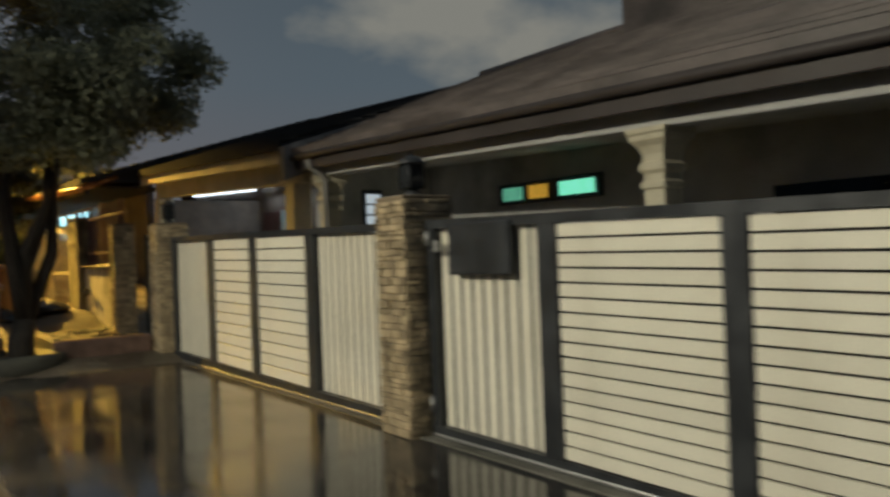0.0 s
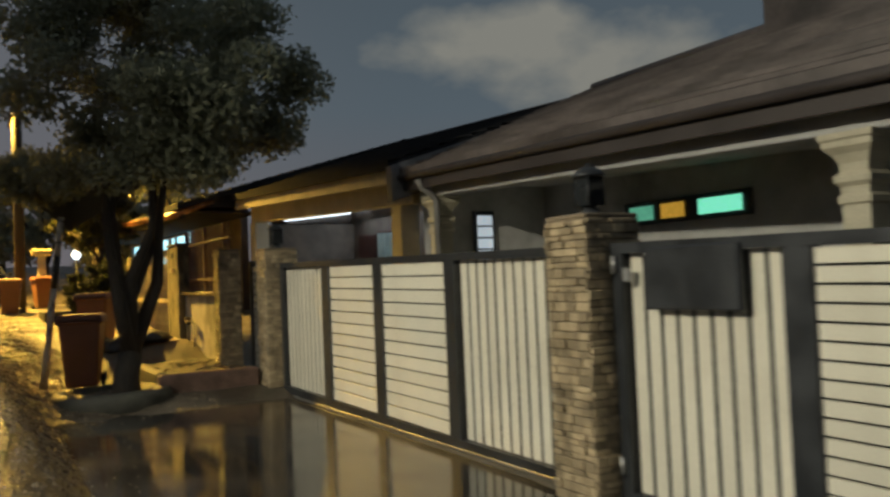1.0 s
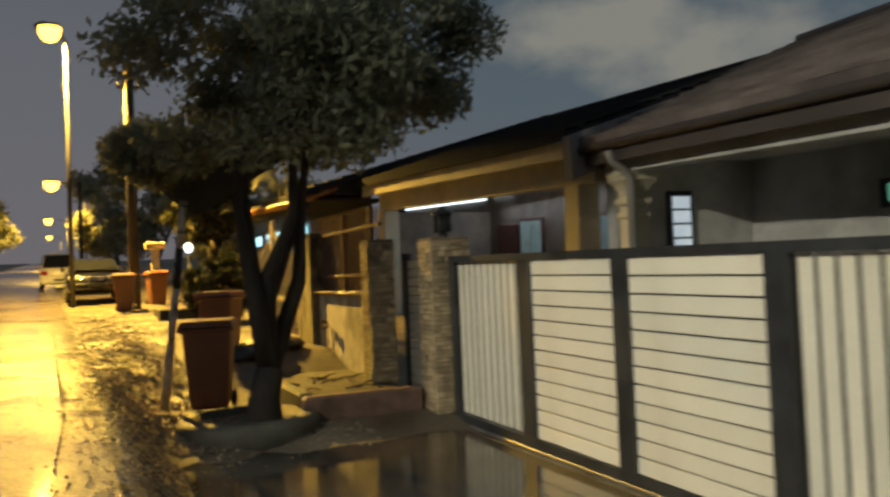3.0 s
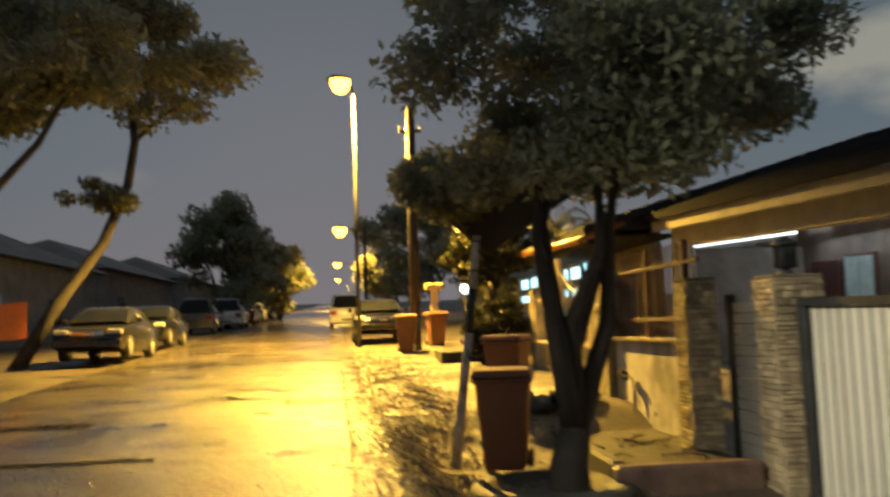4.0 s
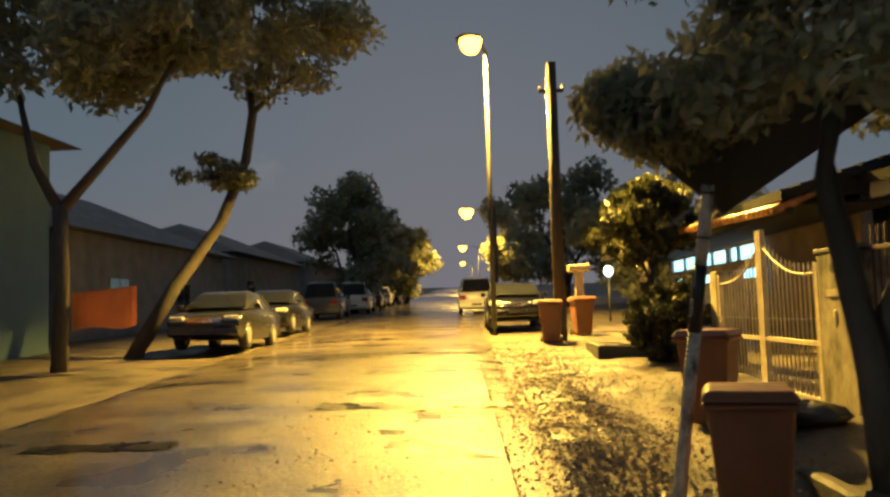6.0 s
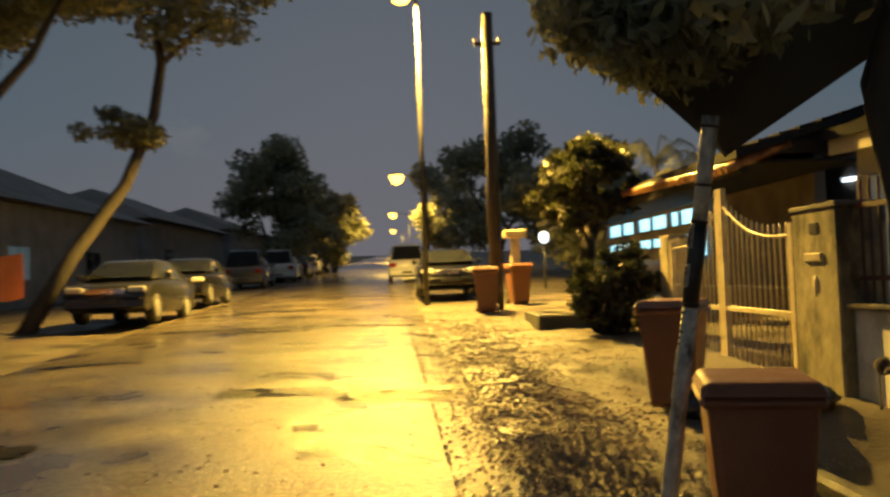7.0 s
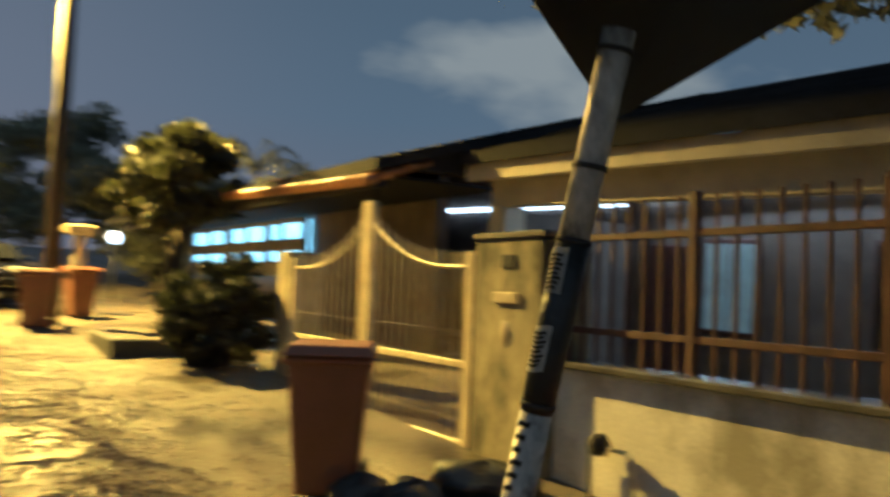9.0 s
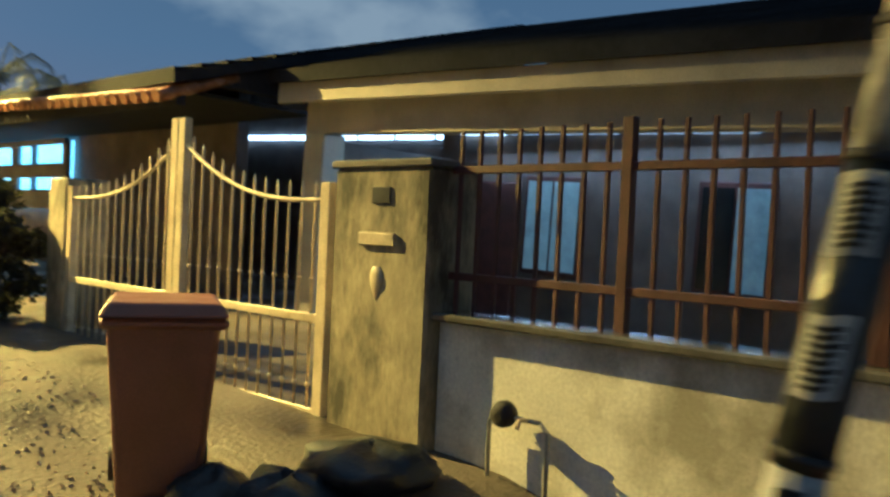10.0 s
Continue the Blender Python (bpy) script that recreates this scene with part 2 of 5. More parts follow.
M = {
    "soil": mat("damp_ground", (0.088, 0.072, 0.051), 0.6, scale=1.2, spread=0.4, bump=0.8, fine=22, rough_spread=0.3, dirt=(0.035, 0.045, 0.02), dirt_amount=0.6),
    "gravel": mat("gravel_stone", (0.11, 0.095, 0.075), 0.5, scale=9, spread=0.5, bump=0.4, fine=50, per_object=0.3),
    "puddle": mat("wet_concrete_apron", (0.034, 0.032, 0.03), 0.12, scale=0.9, spread=0.4, bump=0.035, fine=14, rough_spread=0.1),
    "ring": mat("mossy_dark_concrete", (0.06, 0.06, 0.048), 0.7, scale=4, spread=0.4, bump=0.5, fine=30),
    "mulch": mat("wet_shaded_mulch", (0.028, 0.024, 0.018), 0.7, scale=7, spread=0.5, bump=0.9, fine=40),
    "red_kerb": mat("worn_red_kerb", (0.13, 0.08, 0.06), 0.5, scale=6, spread=0.4, bump=0.4, fine=40),
    "wet_coping": mat("wet_mossy_coping", (0.11, 0.105, 0.085), 0.16, scale=3, spread=0.4, bump=0.08, fine=40, rough_spread=0.1),
    "concrete": mat("weathered_concrete", (0.13, 0.125, 0.105), 0.75, scale=2.5, spread=0.3, bump=0.4, fine=40, dirt=(0.04, 0.042, 0.03), dirt_amount=0.85),
    "wall_white": mat("stained_white_render", (0.74, 0.71, 0.6), 0.8, scale=2.6, spread=0.16, bump=0.12, fine=45, dirt=(0.2, 0.18, 0.11), dirt_amount=0.75, dirt_from=0.46),
    "house_wall": mat("house_render", (0.5, 0.5, 0.48), 0.85, scale=1.5, spread=0.2, bump=0.2, fine=40, dirt=(0.1, 0.095, 0.08)),
    "dark_metal": mat("black_gate_metal", (0.035, 0.038, 0.042), 0.42, metal=0.3, scale=4, spread=0.3, bump=0.06, fine=90),
    "slat": mat("cream_slat", (0.66, 0.63, 0.52), 0.45, scale=1.6, spread=0.07, bump=0.05, fine=120, dirt=(0.5, 0.46, 0.36), dirt_amount=0.5, per_object=0.05),
    "stone": mat("stone_cladding", (0.33, 0.26, 0.16), 0.42, scale=7, spread=0.4, bump=0.6, fine=55, per_object=0.35),
    "stone_core": mat("mortar_core", (0.19, 0.15, 0.1), 0.9, bump=0.4),
    "fascia": mat("fascia_board", (0.22, 0.21, 0.195), 0.6, scale=2, spread=0.2, bump=0.15, dirt=(0.12, 0.11, 0.09)),
    "brown_board": mat("brown_eave_board", (0.045, 0.037, 0.035), 0.6, scale=2, spread=0.25, bump=0.15),
    "beam_white": mat("plastered_beam", (0.4, 0.4, 0.39), 0.7, scale=2, spread=0.15, bump=0.12, dirt=(0.3, 0.29, 0.27)),
    "cream_board": mat("cream_eave_board", (0.46, 0.42, 0.33), 0.6, scale=2, spread=0.2, bump=0.15, dirt=(0.25, 0.22, 0.16)),
    "column": mat("cream_column", (0.5, 0.46, 0.34), 0.6, scale=3, spread=0.12, bump=0.12, dirt=(0.3, 0.27, 0.18)),
    "roof": mat("roof_tile", (0.105, 0.088, 0.083), 0.55, scale=1.4, spread=0.4, bump=0.4, fine=14, dirt=(0.03, 0.028, 0.026)),
    "clay_tile": mat("wet_clay_tile", (0.34, 0.16, 0.06), 0.22, scale=5, spread=0.4, bump=0.3, fine=30, dirt=(0.05, 0.03, 0.02)),
    "slate": mat("dark_slate_and_porch_shade", (0.03, 0.031, 0.034), 0.92, scale=1.4, spread=0.4, bump=0.3, fine=14),
    "cream_metal": mat("cream_painted_steel", (0.58, 0.5, 0.3), 0.42, scale=5, spread=0.15, bump=0.08, dirt=(0.2, 0.12, 0.05), dirt_amount=0.6),
    "pillar": mat("mossy_pillar", (0.36, 0.31, 0.18), 0.8, scale=6.5, spread=0.35, bump=0.4, fine=35, dirt=(0.04, 0.04, 0.028), dirt_amount=0.92, dirt_from=0.43, stretch=(1, 1, 0.4)),
    "red_metal": mat("rusty_red_grille", (0.085, 0.032, 0.026), 0.55, scale=7, spread=0.4, bump=0.2, dirt=(0.05, 0.03, 0.025)),
    "bin": mat("terracotta_bin_plastic", (0.2, 0.084, 0.046), 0.42, scale=3, spread=0.15, bump=0.05, fine=110, dirt=(0.16, 0.06, 0.035), dirt_amount=0.6, per_object=0.08),
    "rubber": mat("black_rubber", (0.02, 0.02, 0.02), 0.7, bump=0.1),
    "bark": mat("dark_bark", (0.032, 0.026, 0.02), 0.85, scale=6, spread=0.5, bump=0.9, fine=24, stretch=(1, 1, 0.35)),
    "bark_light": mat("pale_bark", (0.07, 0.06, 0.05), 0.8, scale=5, spread=0.4, bump=0.7, fine=24, stretch=(1, 1, 0.4)),
    "wood_pole": mat("creosote_pole", (0.045, 0.035, 0.027), 0.75, scale=5, spread=0.4, bump=0.5, stretch=(1, 1, 0.15)),
    "lamp_pole": mat("grey_painted_pole", (0.03, 0.03, 0.028), 0.6, scale=4, spread=0.2, bump=0.1),
    # house_dark: render darkened in colour for tree shade across the road
    "house_dark": mat("shade_dark_render", (0.2, 0.2, 0.205), 0.85, scale=1.5, spread=0.3, bump=0.2),
    "brown_wall": mat("dingy_brown_render", (0.15, 0.12, 0.1), 0.85, scale=2.2, spread=0.35, bump=0.2, dirt=(0.06, 0.05, 0.045)),
    "dim_tube": mat("dim_fluorescent_light", (0.6, 0.65, 0.7), 0.4, bump=0, emit=(0.7, 0.8, 0.85), strength=0.5),
    # curtain emits faintly, in place of the weak light on it
    "curtain": mat("self_lit_pale_curtain", (0.25, 0.33, 0.34), 0.8, scale=4, spread=0.3, bump=0.2, emit=(0.3, 0.42, 0.42), strength=0.12),
    "soft_glow": mat("curtained_window", (0.22, 0.28, 0.3), 0.5, bump=0, emit=(0.35, 0.55, 0.6), strength=0.07),
    "litter": mat("wet_stone_litter", (0.18, 0.145, 0.1), 0.28, scale=9, spread=0.6, bump=0.3, fine=60),
    "patch": mat("asphalt_patch", (0.028, 0.026, 0.024), 0.34, scale=2.5, spread=0.4, bump=0.5, fine=45, rough_spread=0.2),
    "steel": mat("galvanised_steel", (0.35, 0.35, 0.34), 0.45, metal=0.7, scale=4, spread=0.2, bump=0.05),
    "pvc": mat("mottled_white_pipe", (0.46, 0.45, 0.4), 0.5, scale=22, spread=0.35, bump=0.3, dirt=(0.04, 0.042, 0.04), dirt_amount=0.95, stretch=(1, 1, 0.6)),
    "black_wrap": mat("black_plastic_wrap", (0.018, 0.022, 0.024), 0.4, scale=8, spread=0.4, bump=0.3, fine=30),
    "paper": mat("weathered_label", (0.62, 0.62, 0.58), 0.7, scale=12, spread=0.2, bump=0.1, dirt=(0.3, 0.3, 0.27)),
    "banner": mat("orange_banner", (0.32, 0.16, 0.1), 0.7, scale=2, spread=0.2, bump=0.1),
    "glass": mat("dark_glass", (0.02, 0.022, 0.024), 0.06, scale=2, spread=0.2, bump=0, rough_spread=0.03),
    "chrome": mat("chrome", (0.6, 0.6, 0.6), 0.2, metal=1.0, bump=0),
    "clear": mat("headlamp_lens", (0.5, 0.5, 0.48), 0.12, bump=0, coat=0.6),
    "red_lens": mat("tail_lamp_lens", (0.25, 0.02, 0.015), 0.15, bump=0, coat=0.6),
    "sodium_lens": mat("lit_sodium_lens", (0.9, 0.7, 0.3), 0.4, bump=0, emit=(1.0, 0.5, 0.035), strength=10),
    "white_lens": mat("lit_white_lens", (0.9, 0.85, 0.7), 0.4, bump=0, emit=(1.0, 0.86, 0.6), strength=10),
    "green_pane": mat("lit_green_glass", (0.2, 0.6, 0.4), 0.3, bump=0, emit=(0.22, 0.85, 0.55), strength=0.85),
    "dim_green_pane": mat("dim_green_glass", (0.2, 0.6, 0.4), 0.3, bump=0, emit=(0.1, 0.36, 0.23), strength=0.7),
    "amber_pane": mat("lit_amber_glass", (0.6, 0.4, 0.1), 0.3, bump=0, emit=(0.5, 0.27, 0.03), strength=0.7),
    "tube": mat("fluorescent_light", (0.8, 0.85, 0.9), 0.4, bump=0, emit=(0.8, 0.93, 1.0), strength=3.0),
    "cyan_glow": mat("porch_wall_glow", (0.6, 0.8, 0.85), 0.4, bump=0, scale=3, emit=(0.42, 0.85, 1.0), strength=1.5),
}


def leafy(name, colour, through_colour, amount, rough=0.6):
    """A leaf that lets part of the light through."""
    m = mat(name, colour, rough, scale=1.5, spread=0.45, bump=0, fine=8)
    nt = m.node_tree
    thin, both = nt.nodes.new("ShaderNodeBsdfTranslucent"), nt.nodes.new("ShaderNodeMixShader")
    thin.inputs["Color"].default_value = (*through_colour, 1)
    both.inputs["Fac"].default_value = amount
    nt.links.new(nt.nodes["Principled BSDF"].outputs["BSDF"], both.inputs[1])
    nt.links.new(thin.outputs["BSDF"], both.inputs[2])
    nt.links.new(both.outputs["Shader"], nt.nodes["Material Output"].inputs["Surface"])
    return m


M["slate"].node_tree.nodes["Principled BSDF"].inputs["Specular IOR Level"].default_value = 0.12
M["leaf"] = leafy("dark_leaf", (0.13, 0.14, 0.095), (0.4, 0.42, 0.31), 0.55, 0.8)
M["tarp"] = leafy("black_tarpaulin", (0.06, 0.06, 0.063), (0.3, 0.31, 0.31), 0.5, 0.6)
M["leaf_olive"] = leafy("olive_leaf", (0.038, 0.041, 0.019), (0.06, 0.07, 0.026), 0.25, 0.5)
M["leaf_hedge"] = leafy("hedge_leaf", (0.035, 0.04, 0.024), (0.04, 0.05, 0.02), 0.2, 0.8)


def wet_road():
    """Coarse wet asphalt: gritty stone under a thin film of water that lies smoother in shallow pools."""
    m = mat("wet_asphalt", (0.1, 0.083, 0.058), 0.38, scale=1.1, spread=0.45, bump=1.0, fine=34, rough_spread=0.14, dirt=(0.06, 0.054, 0.046), dirt_amount=0.5)
    nt = m.node_tree
    n, l = nt.nodes, nt.links
    b, tc = n["Principled BSDF"], n.new("ShaderNodeTexCoord")
    pool, wave, amount, dent = n.new("ShaderNodeTexNoise"), n.new("ShaderNodeTexNoise"), n.new("ShaderNodeMapRange"), n.new("ShaderNodeBump")
    flat = n.new("ShaderNodeMapping")
    flat.inputs["Scale"].default_value = (0.35, 1.0, 1.0)
    l.new(tc.outputs["Object"], flat.inputs["Vector"])
    for t, s, d in ((pool, 0.9, 5), (wave, 26.0, 4)):
        t.inputs["Scale"].default_value, t.inputs["Detail"].default_value = s, d
        l.new(flat.outputs["Vector"], t.inputs["Vector"])
    amount.inputs["From Min"].default_value, amount.inputs["From Max"].default_value = 0.32, 0.72
    amount.inputs["To Min"].default_value, amount.inputs["To Max"].default_value = 0.3, 1.0
    l.new(pool.outputs["Fac"], amount.inputs["Value"])
    l.new(amount.outputs["Result"], b.inputs["Coat Weight"])
    b.inputs["Coat Roughness"].default_value, b.inputs["Coat IOR"].default_value = 0.07, 1.36
    b.inputs["Specular IOR Level"].default_value = 0.3
    dent.inputs["Strength"].default_value, dent.inputs["Distance"].default_value = 0.12, 0.02
    l.new(wave.outputs["Fac"], dent.inputs["Height"])
    l.new(dent.outputs["Normal"], b.inputs["Coat Normal"])
    # pale and dark stones of the worn surface, with their glints and relief shade painted in
    grit, mix = n.new("ShaderNodeTexNoise"), n.new("ShaderNodeMix")
    grit.inputs["Scale"].default_value, grit.inputs["Detail"].default_value, grit.inputs["Roughness"].default_value = 24.0, 6, 0.75
    mix.data_type, mix.blend_type = "RGBA", "MULTIPLY"
    mix.inputs["Factor"].default_value = 1.0
    l.new(tc.outputs["Object"], grit.inputs["Vector"])
    l.new(b.inputs["Base Color"].links[0].from_socket, mix.inputs["A"])
    l.new(ramp(nt, grit.outputs["Fac"], [(0.36, (0.3, 0.3, 0.3)), (0.5, (0.95, 0.95, 0.95)), (0.64, (1.9, 1.85, 1.75))]), mix.inputs["B"])
    l.new(mix.outputs["Result"], b.inputs["Base Color"])
    return m


M["asphalt"] = wet_road()


# ---- builders ----
def box(bm, x0, y0, z0, x1, y1, z1):
    vs = [bm.verts.new(p) for p in ((x0, y0, z0), (x1, y0, z0), (x1, y1, z0), (x0, y1, z0), (x0, y0, z1), (x1, y0, z1), (x1, y1, z1), (x0, y1, z1))]
    for f in ((3, 2, 1, 0), (4, 5, 6, 7), (0, 1, 5, 4), (1, 2, 6, 5), (2, 3, 7, 6), (3, 0, 4, 7)):
        bm.faces.new([vs[i] for i in f])
    return vs


def rounded(bm, width=0.01, segments=2):
    bmesh.ops.bevel(bm, geom=list(bm.edges), offset=width, segments=segments, affect="EDGES", profile=0.5)
    return bm


def bar(x0, y0, z0, x1, y1, z1, bevel=0.0):
    bm = bmesh.new()
    box(bm, min(x0, x1), min(y0, y1), min(z0, z1), max(x0, x1), max(y0, y1), max(z0, z1))
    if bevel:
        rounded(bm, bevel, 1)
    return bm


def tube(bm, pts, radii, n=8, cap=True):
    """A tapered tube through points."""
    pts = [Vector(p) for p in pts]
    rings = []
    for i, p in enumerate(pts):
        d = (pts[min(i + 1, len(pts) - 1)] - pts[max(i - 1, 0)]).normalized()
        a = d.orthogonal().normalized() if i == 0 else (rings[-1][1] - d * d.dot(rings[-1][1])).normalized()
        c = d.cross(a)
        rings.append(([bm.verts.new(p + (a * math.cos(k * math.tau / n) + c * math.sin(k * math.tau / n)) * radii[i]) for k in range(n)], a))
    for (r0, _), (r1, _) in zip(rings, rings[1:]):
        for k in range(n):
            bm.faces.new((r0[k], r0[(k + 1) % n], r1[(k + 1) % n], r1[k])).smooth = True
    if cap:
        bm.faces.new(rings[0][0][::-1])
        bm.faces.new(rings[-1][0])
    return bm


def rod(p0, p1, r0, r1=None, n=10):
    return tube(bmesh.new(), [p0, p1], [r0, r0 if r1 is None else r1], n)


def lathe(profile, n=24):
    """A turned form from (radius, z) pairs."""
    bm = bmesh.new()
    rings = [[bm.verts.new((r * math.cos(k * math.tau / n), r * math.sin(k * math.tau / n), z)) for k in range(n)] for r, z in profile]
    for a, b in zip(rings, rings[1:]):
        for k in range(n):
            bm.faces.new((a[k], a[(k + 1) % n], b[(k + 1) % n], b[k])).smooth = True
    bm.faces.new(rings[0][::-1])
    bm.faces.new(rings[-1])
    return bm


def mesh_of(name, bm, material):
    me = bpy.data.meshes.new(name)
    bmesh.ops.recalc_face_normals(bm, faces=list(bm.faces))
    bm.to_mesh(me)
    bm.free()
    me.materials.append(material)
    return me


def thing(name, m, label, category, group="", kind=""):
    ob = new(name)
    ob.empty_display_size = 0.1
    ob.matrix_world = m
    return tagged(ob, label, category, group, kind)


def part(name, bm, material, parent, label="", m=None):
    ob = new(name, bm if isinstance(bm, bpy.types.Mesh) else mesh_of(name, bm, material))
    ob.parent = parent
    if m is not None:
        ob.matrix_basis = m
    return tagged(ob, label)


def solid(name, bm, material, label, category, kind="structure"):
    return tagged(new(name, mesh_of(name, bm, material)), label, category, "", kind)


def sheet(name, xs, ys, height, material):
    verts = [(x, y, height(x, y)) for y in ys for x in xs]
    w = len(xs)
    faces = [(j * w + i, j * w + i + 1, (j + 1) * w + i + 1, (j + 1) * w + i) for j in range(len(ys) - 1) for i in range(w - 1)]
    me = bpy.data.meshes.new(name)
    me.from_pydata(verts, [], faces)
    me.materials.append(material)
    me.shade_smooth()
    return new(name, me)


def leaves(name, clumps, count, size, material, parent, seed, droop=0.3, m=None):
    """A crown: many small folded leaves scattered through uneven clumps (centre, radii)."""
    rng = np.random.default_rng(seed)
    weight = np.array([r[0] * r[1] * r[2] for _, r in clumps]) ** 0.8
    pick = rng.choice(len(clumps), count, p=weight / weight.sum())
    c = np.array([q for q, _ in clumps])[pick]
    r = np.array([q for _, q in clumps])[pick]
    d = rng.normal(size=(count, 3))
    d /= np.linalg.norm(d, axis=1)[:, None]
    rad = rng.random(count)[:, None] ** 0.45
    p = c + d * r * rad * (0.8 + 0.35 * rng.random((count, 1)))
    ax = rng.normal(size=(count, 3))
    ax[:, 2] -= droop
    ax /= np.linalg.norm(ax, axis=1)[:, None]
    side = np.cross(ax, rng.normal(size=(count, 3)))
    side /= np.linalg.norm(side, axis=1)[:, None] + 1e-6
    s = size * (0.6 + 0.8 * rng.random((count, 1)))
    a, b, e, f = p - ax * s, p + side * s * 0.42, p + ax * s, p - side * s * 0.42
    verts = np.stack([a, b, e, f], 1).reshape(-1, 3)
    me = bpy.data.meshes.new(name)
    me.from_pydata(verts.tolist(), [], np.arange(count * 4).reshape(-1, 4).tolist())
    me.materials.append(material)
    return part(name, me, material, parent, "", m)


def clump_cloud(centre, radii, n, size, seed):
    rng = random.Random(seed)
    out = []
    for _ in range(n):
        while True:
            v = Vector((rng.uniform(-1, 1), rng.uniform(-1, 1), rng.uniform(-1, 1)))
            if 0.25 < v.length < 1:
                break
        s = size * rng.uniform(0.6, 1.3)
        out.append((tuple(centre[i] + v[i] * radii[i] for i in range(3)), (s, s, s * 0.7)))
    return out


def limbs(parent, base, fork, targets, r0, material, seed):
    """Trunk from base to fork and wavy limbs on to each target."""
    rng = random.Random(seed)
    b, f = Vector(base), Vector(fork)
    mid = (b + f) / 2 + Vector((rng.uniform(-0.08, 0.08), rng.uniform(-0.08, 0.08), 0))
    part("trunk", tube(bmesh.new(), [b - Vector((0, 0, 0.1)), b + (f - b) * 0.12, mid, f], [r0 * 1.35, r0 * 1.05, r0 * 0.92, r0 * 0.8], 12), material, parent)
    for t in targets:
        t = Vector(t)
        pts, rad = [f - (f - b) * 0.06], [r0 * 0.62]
        for k in (0.33, 0.66, 1.0):
            j = (t - f).length * 0.07
            pts.append(f + (t - f) * k + Vector((rng.uniform(-j, j), rng.uniform(-j, j), rng.uniform(-j, j))))
            rad.append(r0 * (0.62 - 0.5 * k))
        part("limb", tube(bmesh.new(), pts, rad, 8), material, parent)


# ---- ground and road ----
xs = [-160, -80, -40, -20, -12] + [-8 + 0.5 * i for i in range(15)] + [-0.8 + 0.15 * i for i in range(22)] + [2.6 + 0.5 * i for i in range(8)] + [8, 14, 24, 40, 60, 160]
ys = [-60, -30, -15] + [-10 + 0.4 * i for i in range(130)] + [44, 50, 60, 80, 110, 150, 220, 320, 480]
rough = lambda x, y: 0.05 * noise.noise((x * 0.9, y * 0.9, 0)) + 0.03 * noise.noise((x * 3, y * 3, 4))
ground = sheet("ground", sorted(xs), sorted(ys), lambda x, y: ground_z(x, y) + (rough(x, y) if 0.2 < x - bend(y) < 3.2 and y > 11.5 else 0), M["soil"])
tagged(ground, "damp dark earth and gravel verge beside the street", "ground", "", "structure")

ROAD_L, ROAD_R = -5.6, 0.12
road_y = [-40 + 1.0 * i for i in range(120)] + [85, 95, 110, 130, 160, 200, 260, 340, 470]
verts, faces = [], []
for y in road_y:
    for k in range(13):
        u = ROAD_L + (ROAD_R - ROAD_L) * k / 12
        wob = (0.14 * noise.noise((y * 0.6, 3.0 * k, 0)) if k in (0, 12) else 0)
        verts.append((u + wob + bend(y), y, road_z(y) + 0.05 * (1 - ((k - 6) / 6) ** 2) + (-0.012 if k in (0, 12) else 0.004)))
for j in range(len(road_y) - 1):
    for k in range(12):
        a = j * 13 + k
        faces.append((a, a + 1, a + 14, a + 13))
me = bpy.data.meshes.new("road")
me.from_pydata(verts, [], faces)
me.materials.append(M["asphalt"])
me.shade_smooth()
tagged(new("road", me), "rain-wet patched asphalt residential street rising gently", "road", "", "structure")
apron = sheet("pavement", [0.5 + 0.15 * i for i in range(21)], [-6 + 0.5 * i for i in range(37)], lambda x, y: 0.075 + 0.004 * y + 0.004 * noise.noise((x, y, 1)), M["puddle"])
tagged(apron, "flooded concrete driveway apron in front of the gate", "driveway", "", "structure")


# ---- first house: sliding gate, pillars, porch ----
GX = 3.62


def top_z(y):
    return 1.645 + 0.0165 * y


def low_z(y):
    return 0.15 + 0.0075 * y


def slat_panel(parent, y0, y1, upright, rows):
    """A panel of boards between y0 and y1 (y0 < y1), seen on the street side."""
    x0, x1 = GX - 0.012, GX + 0.018
    if upright:
        n = max(6, round((y1 - y0) / 0.14))
        w = (y1 - y0) / n
        for i in range(n):
            a, b = y0 + i * w + 0.015, y0 + (i + 1) * w - 0.015
            t = top_z(a)
            part("slat", bar(GX + 0.033, a, low_z(a), GX + 0.04, b, t, 0.003), M["slat"], parent)
    else:
        n = rows
        zt, zb = top_z((y0 + y1) / 2), low_z((y0 + y1) / 2)
        h = (zt - zb) / n
        tilt = math.atan(0.012)
        me = mesh_of("slat", bar(x0, -(y1 - y0) / 2, -h / 2 + 0.007, x1, (y1 - y0) / 2, h / 2 - 0.007, 0.003), M["slat"])
        for i in range(n):
            part("slat", me, M["slat"], parent, "", pose(0, (y0 + y1) / 2, zb + h * (i + 0.5), math.degrees(tilt) , 0, 0))
    back = bmesh.new()
    box(back, GX + 0.042, y0, low_z(y0), GX + 0.048, y1, top_z(y0))
    part("backing_sheet", back, M["rubber"], parent)


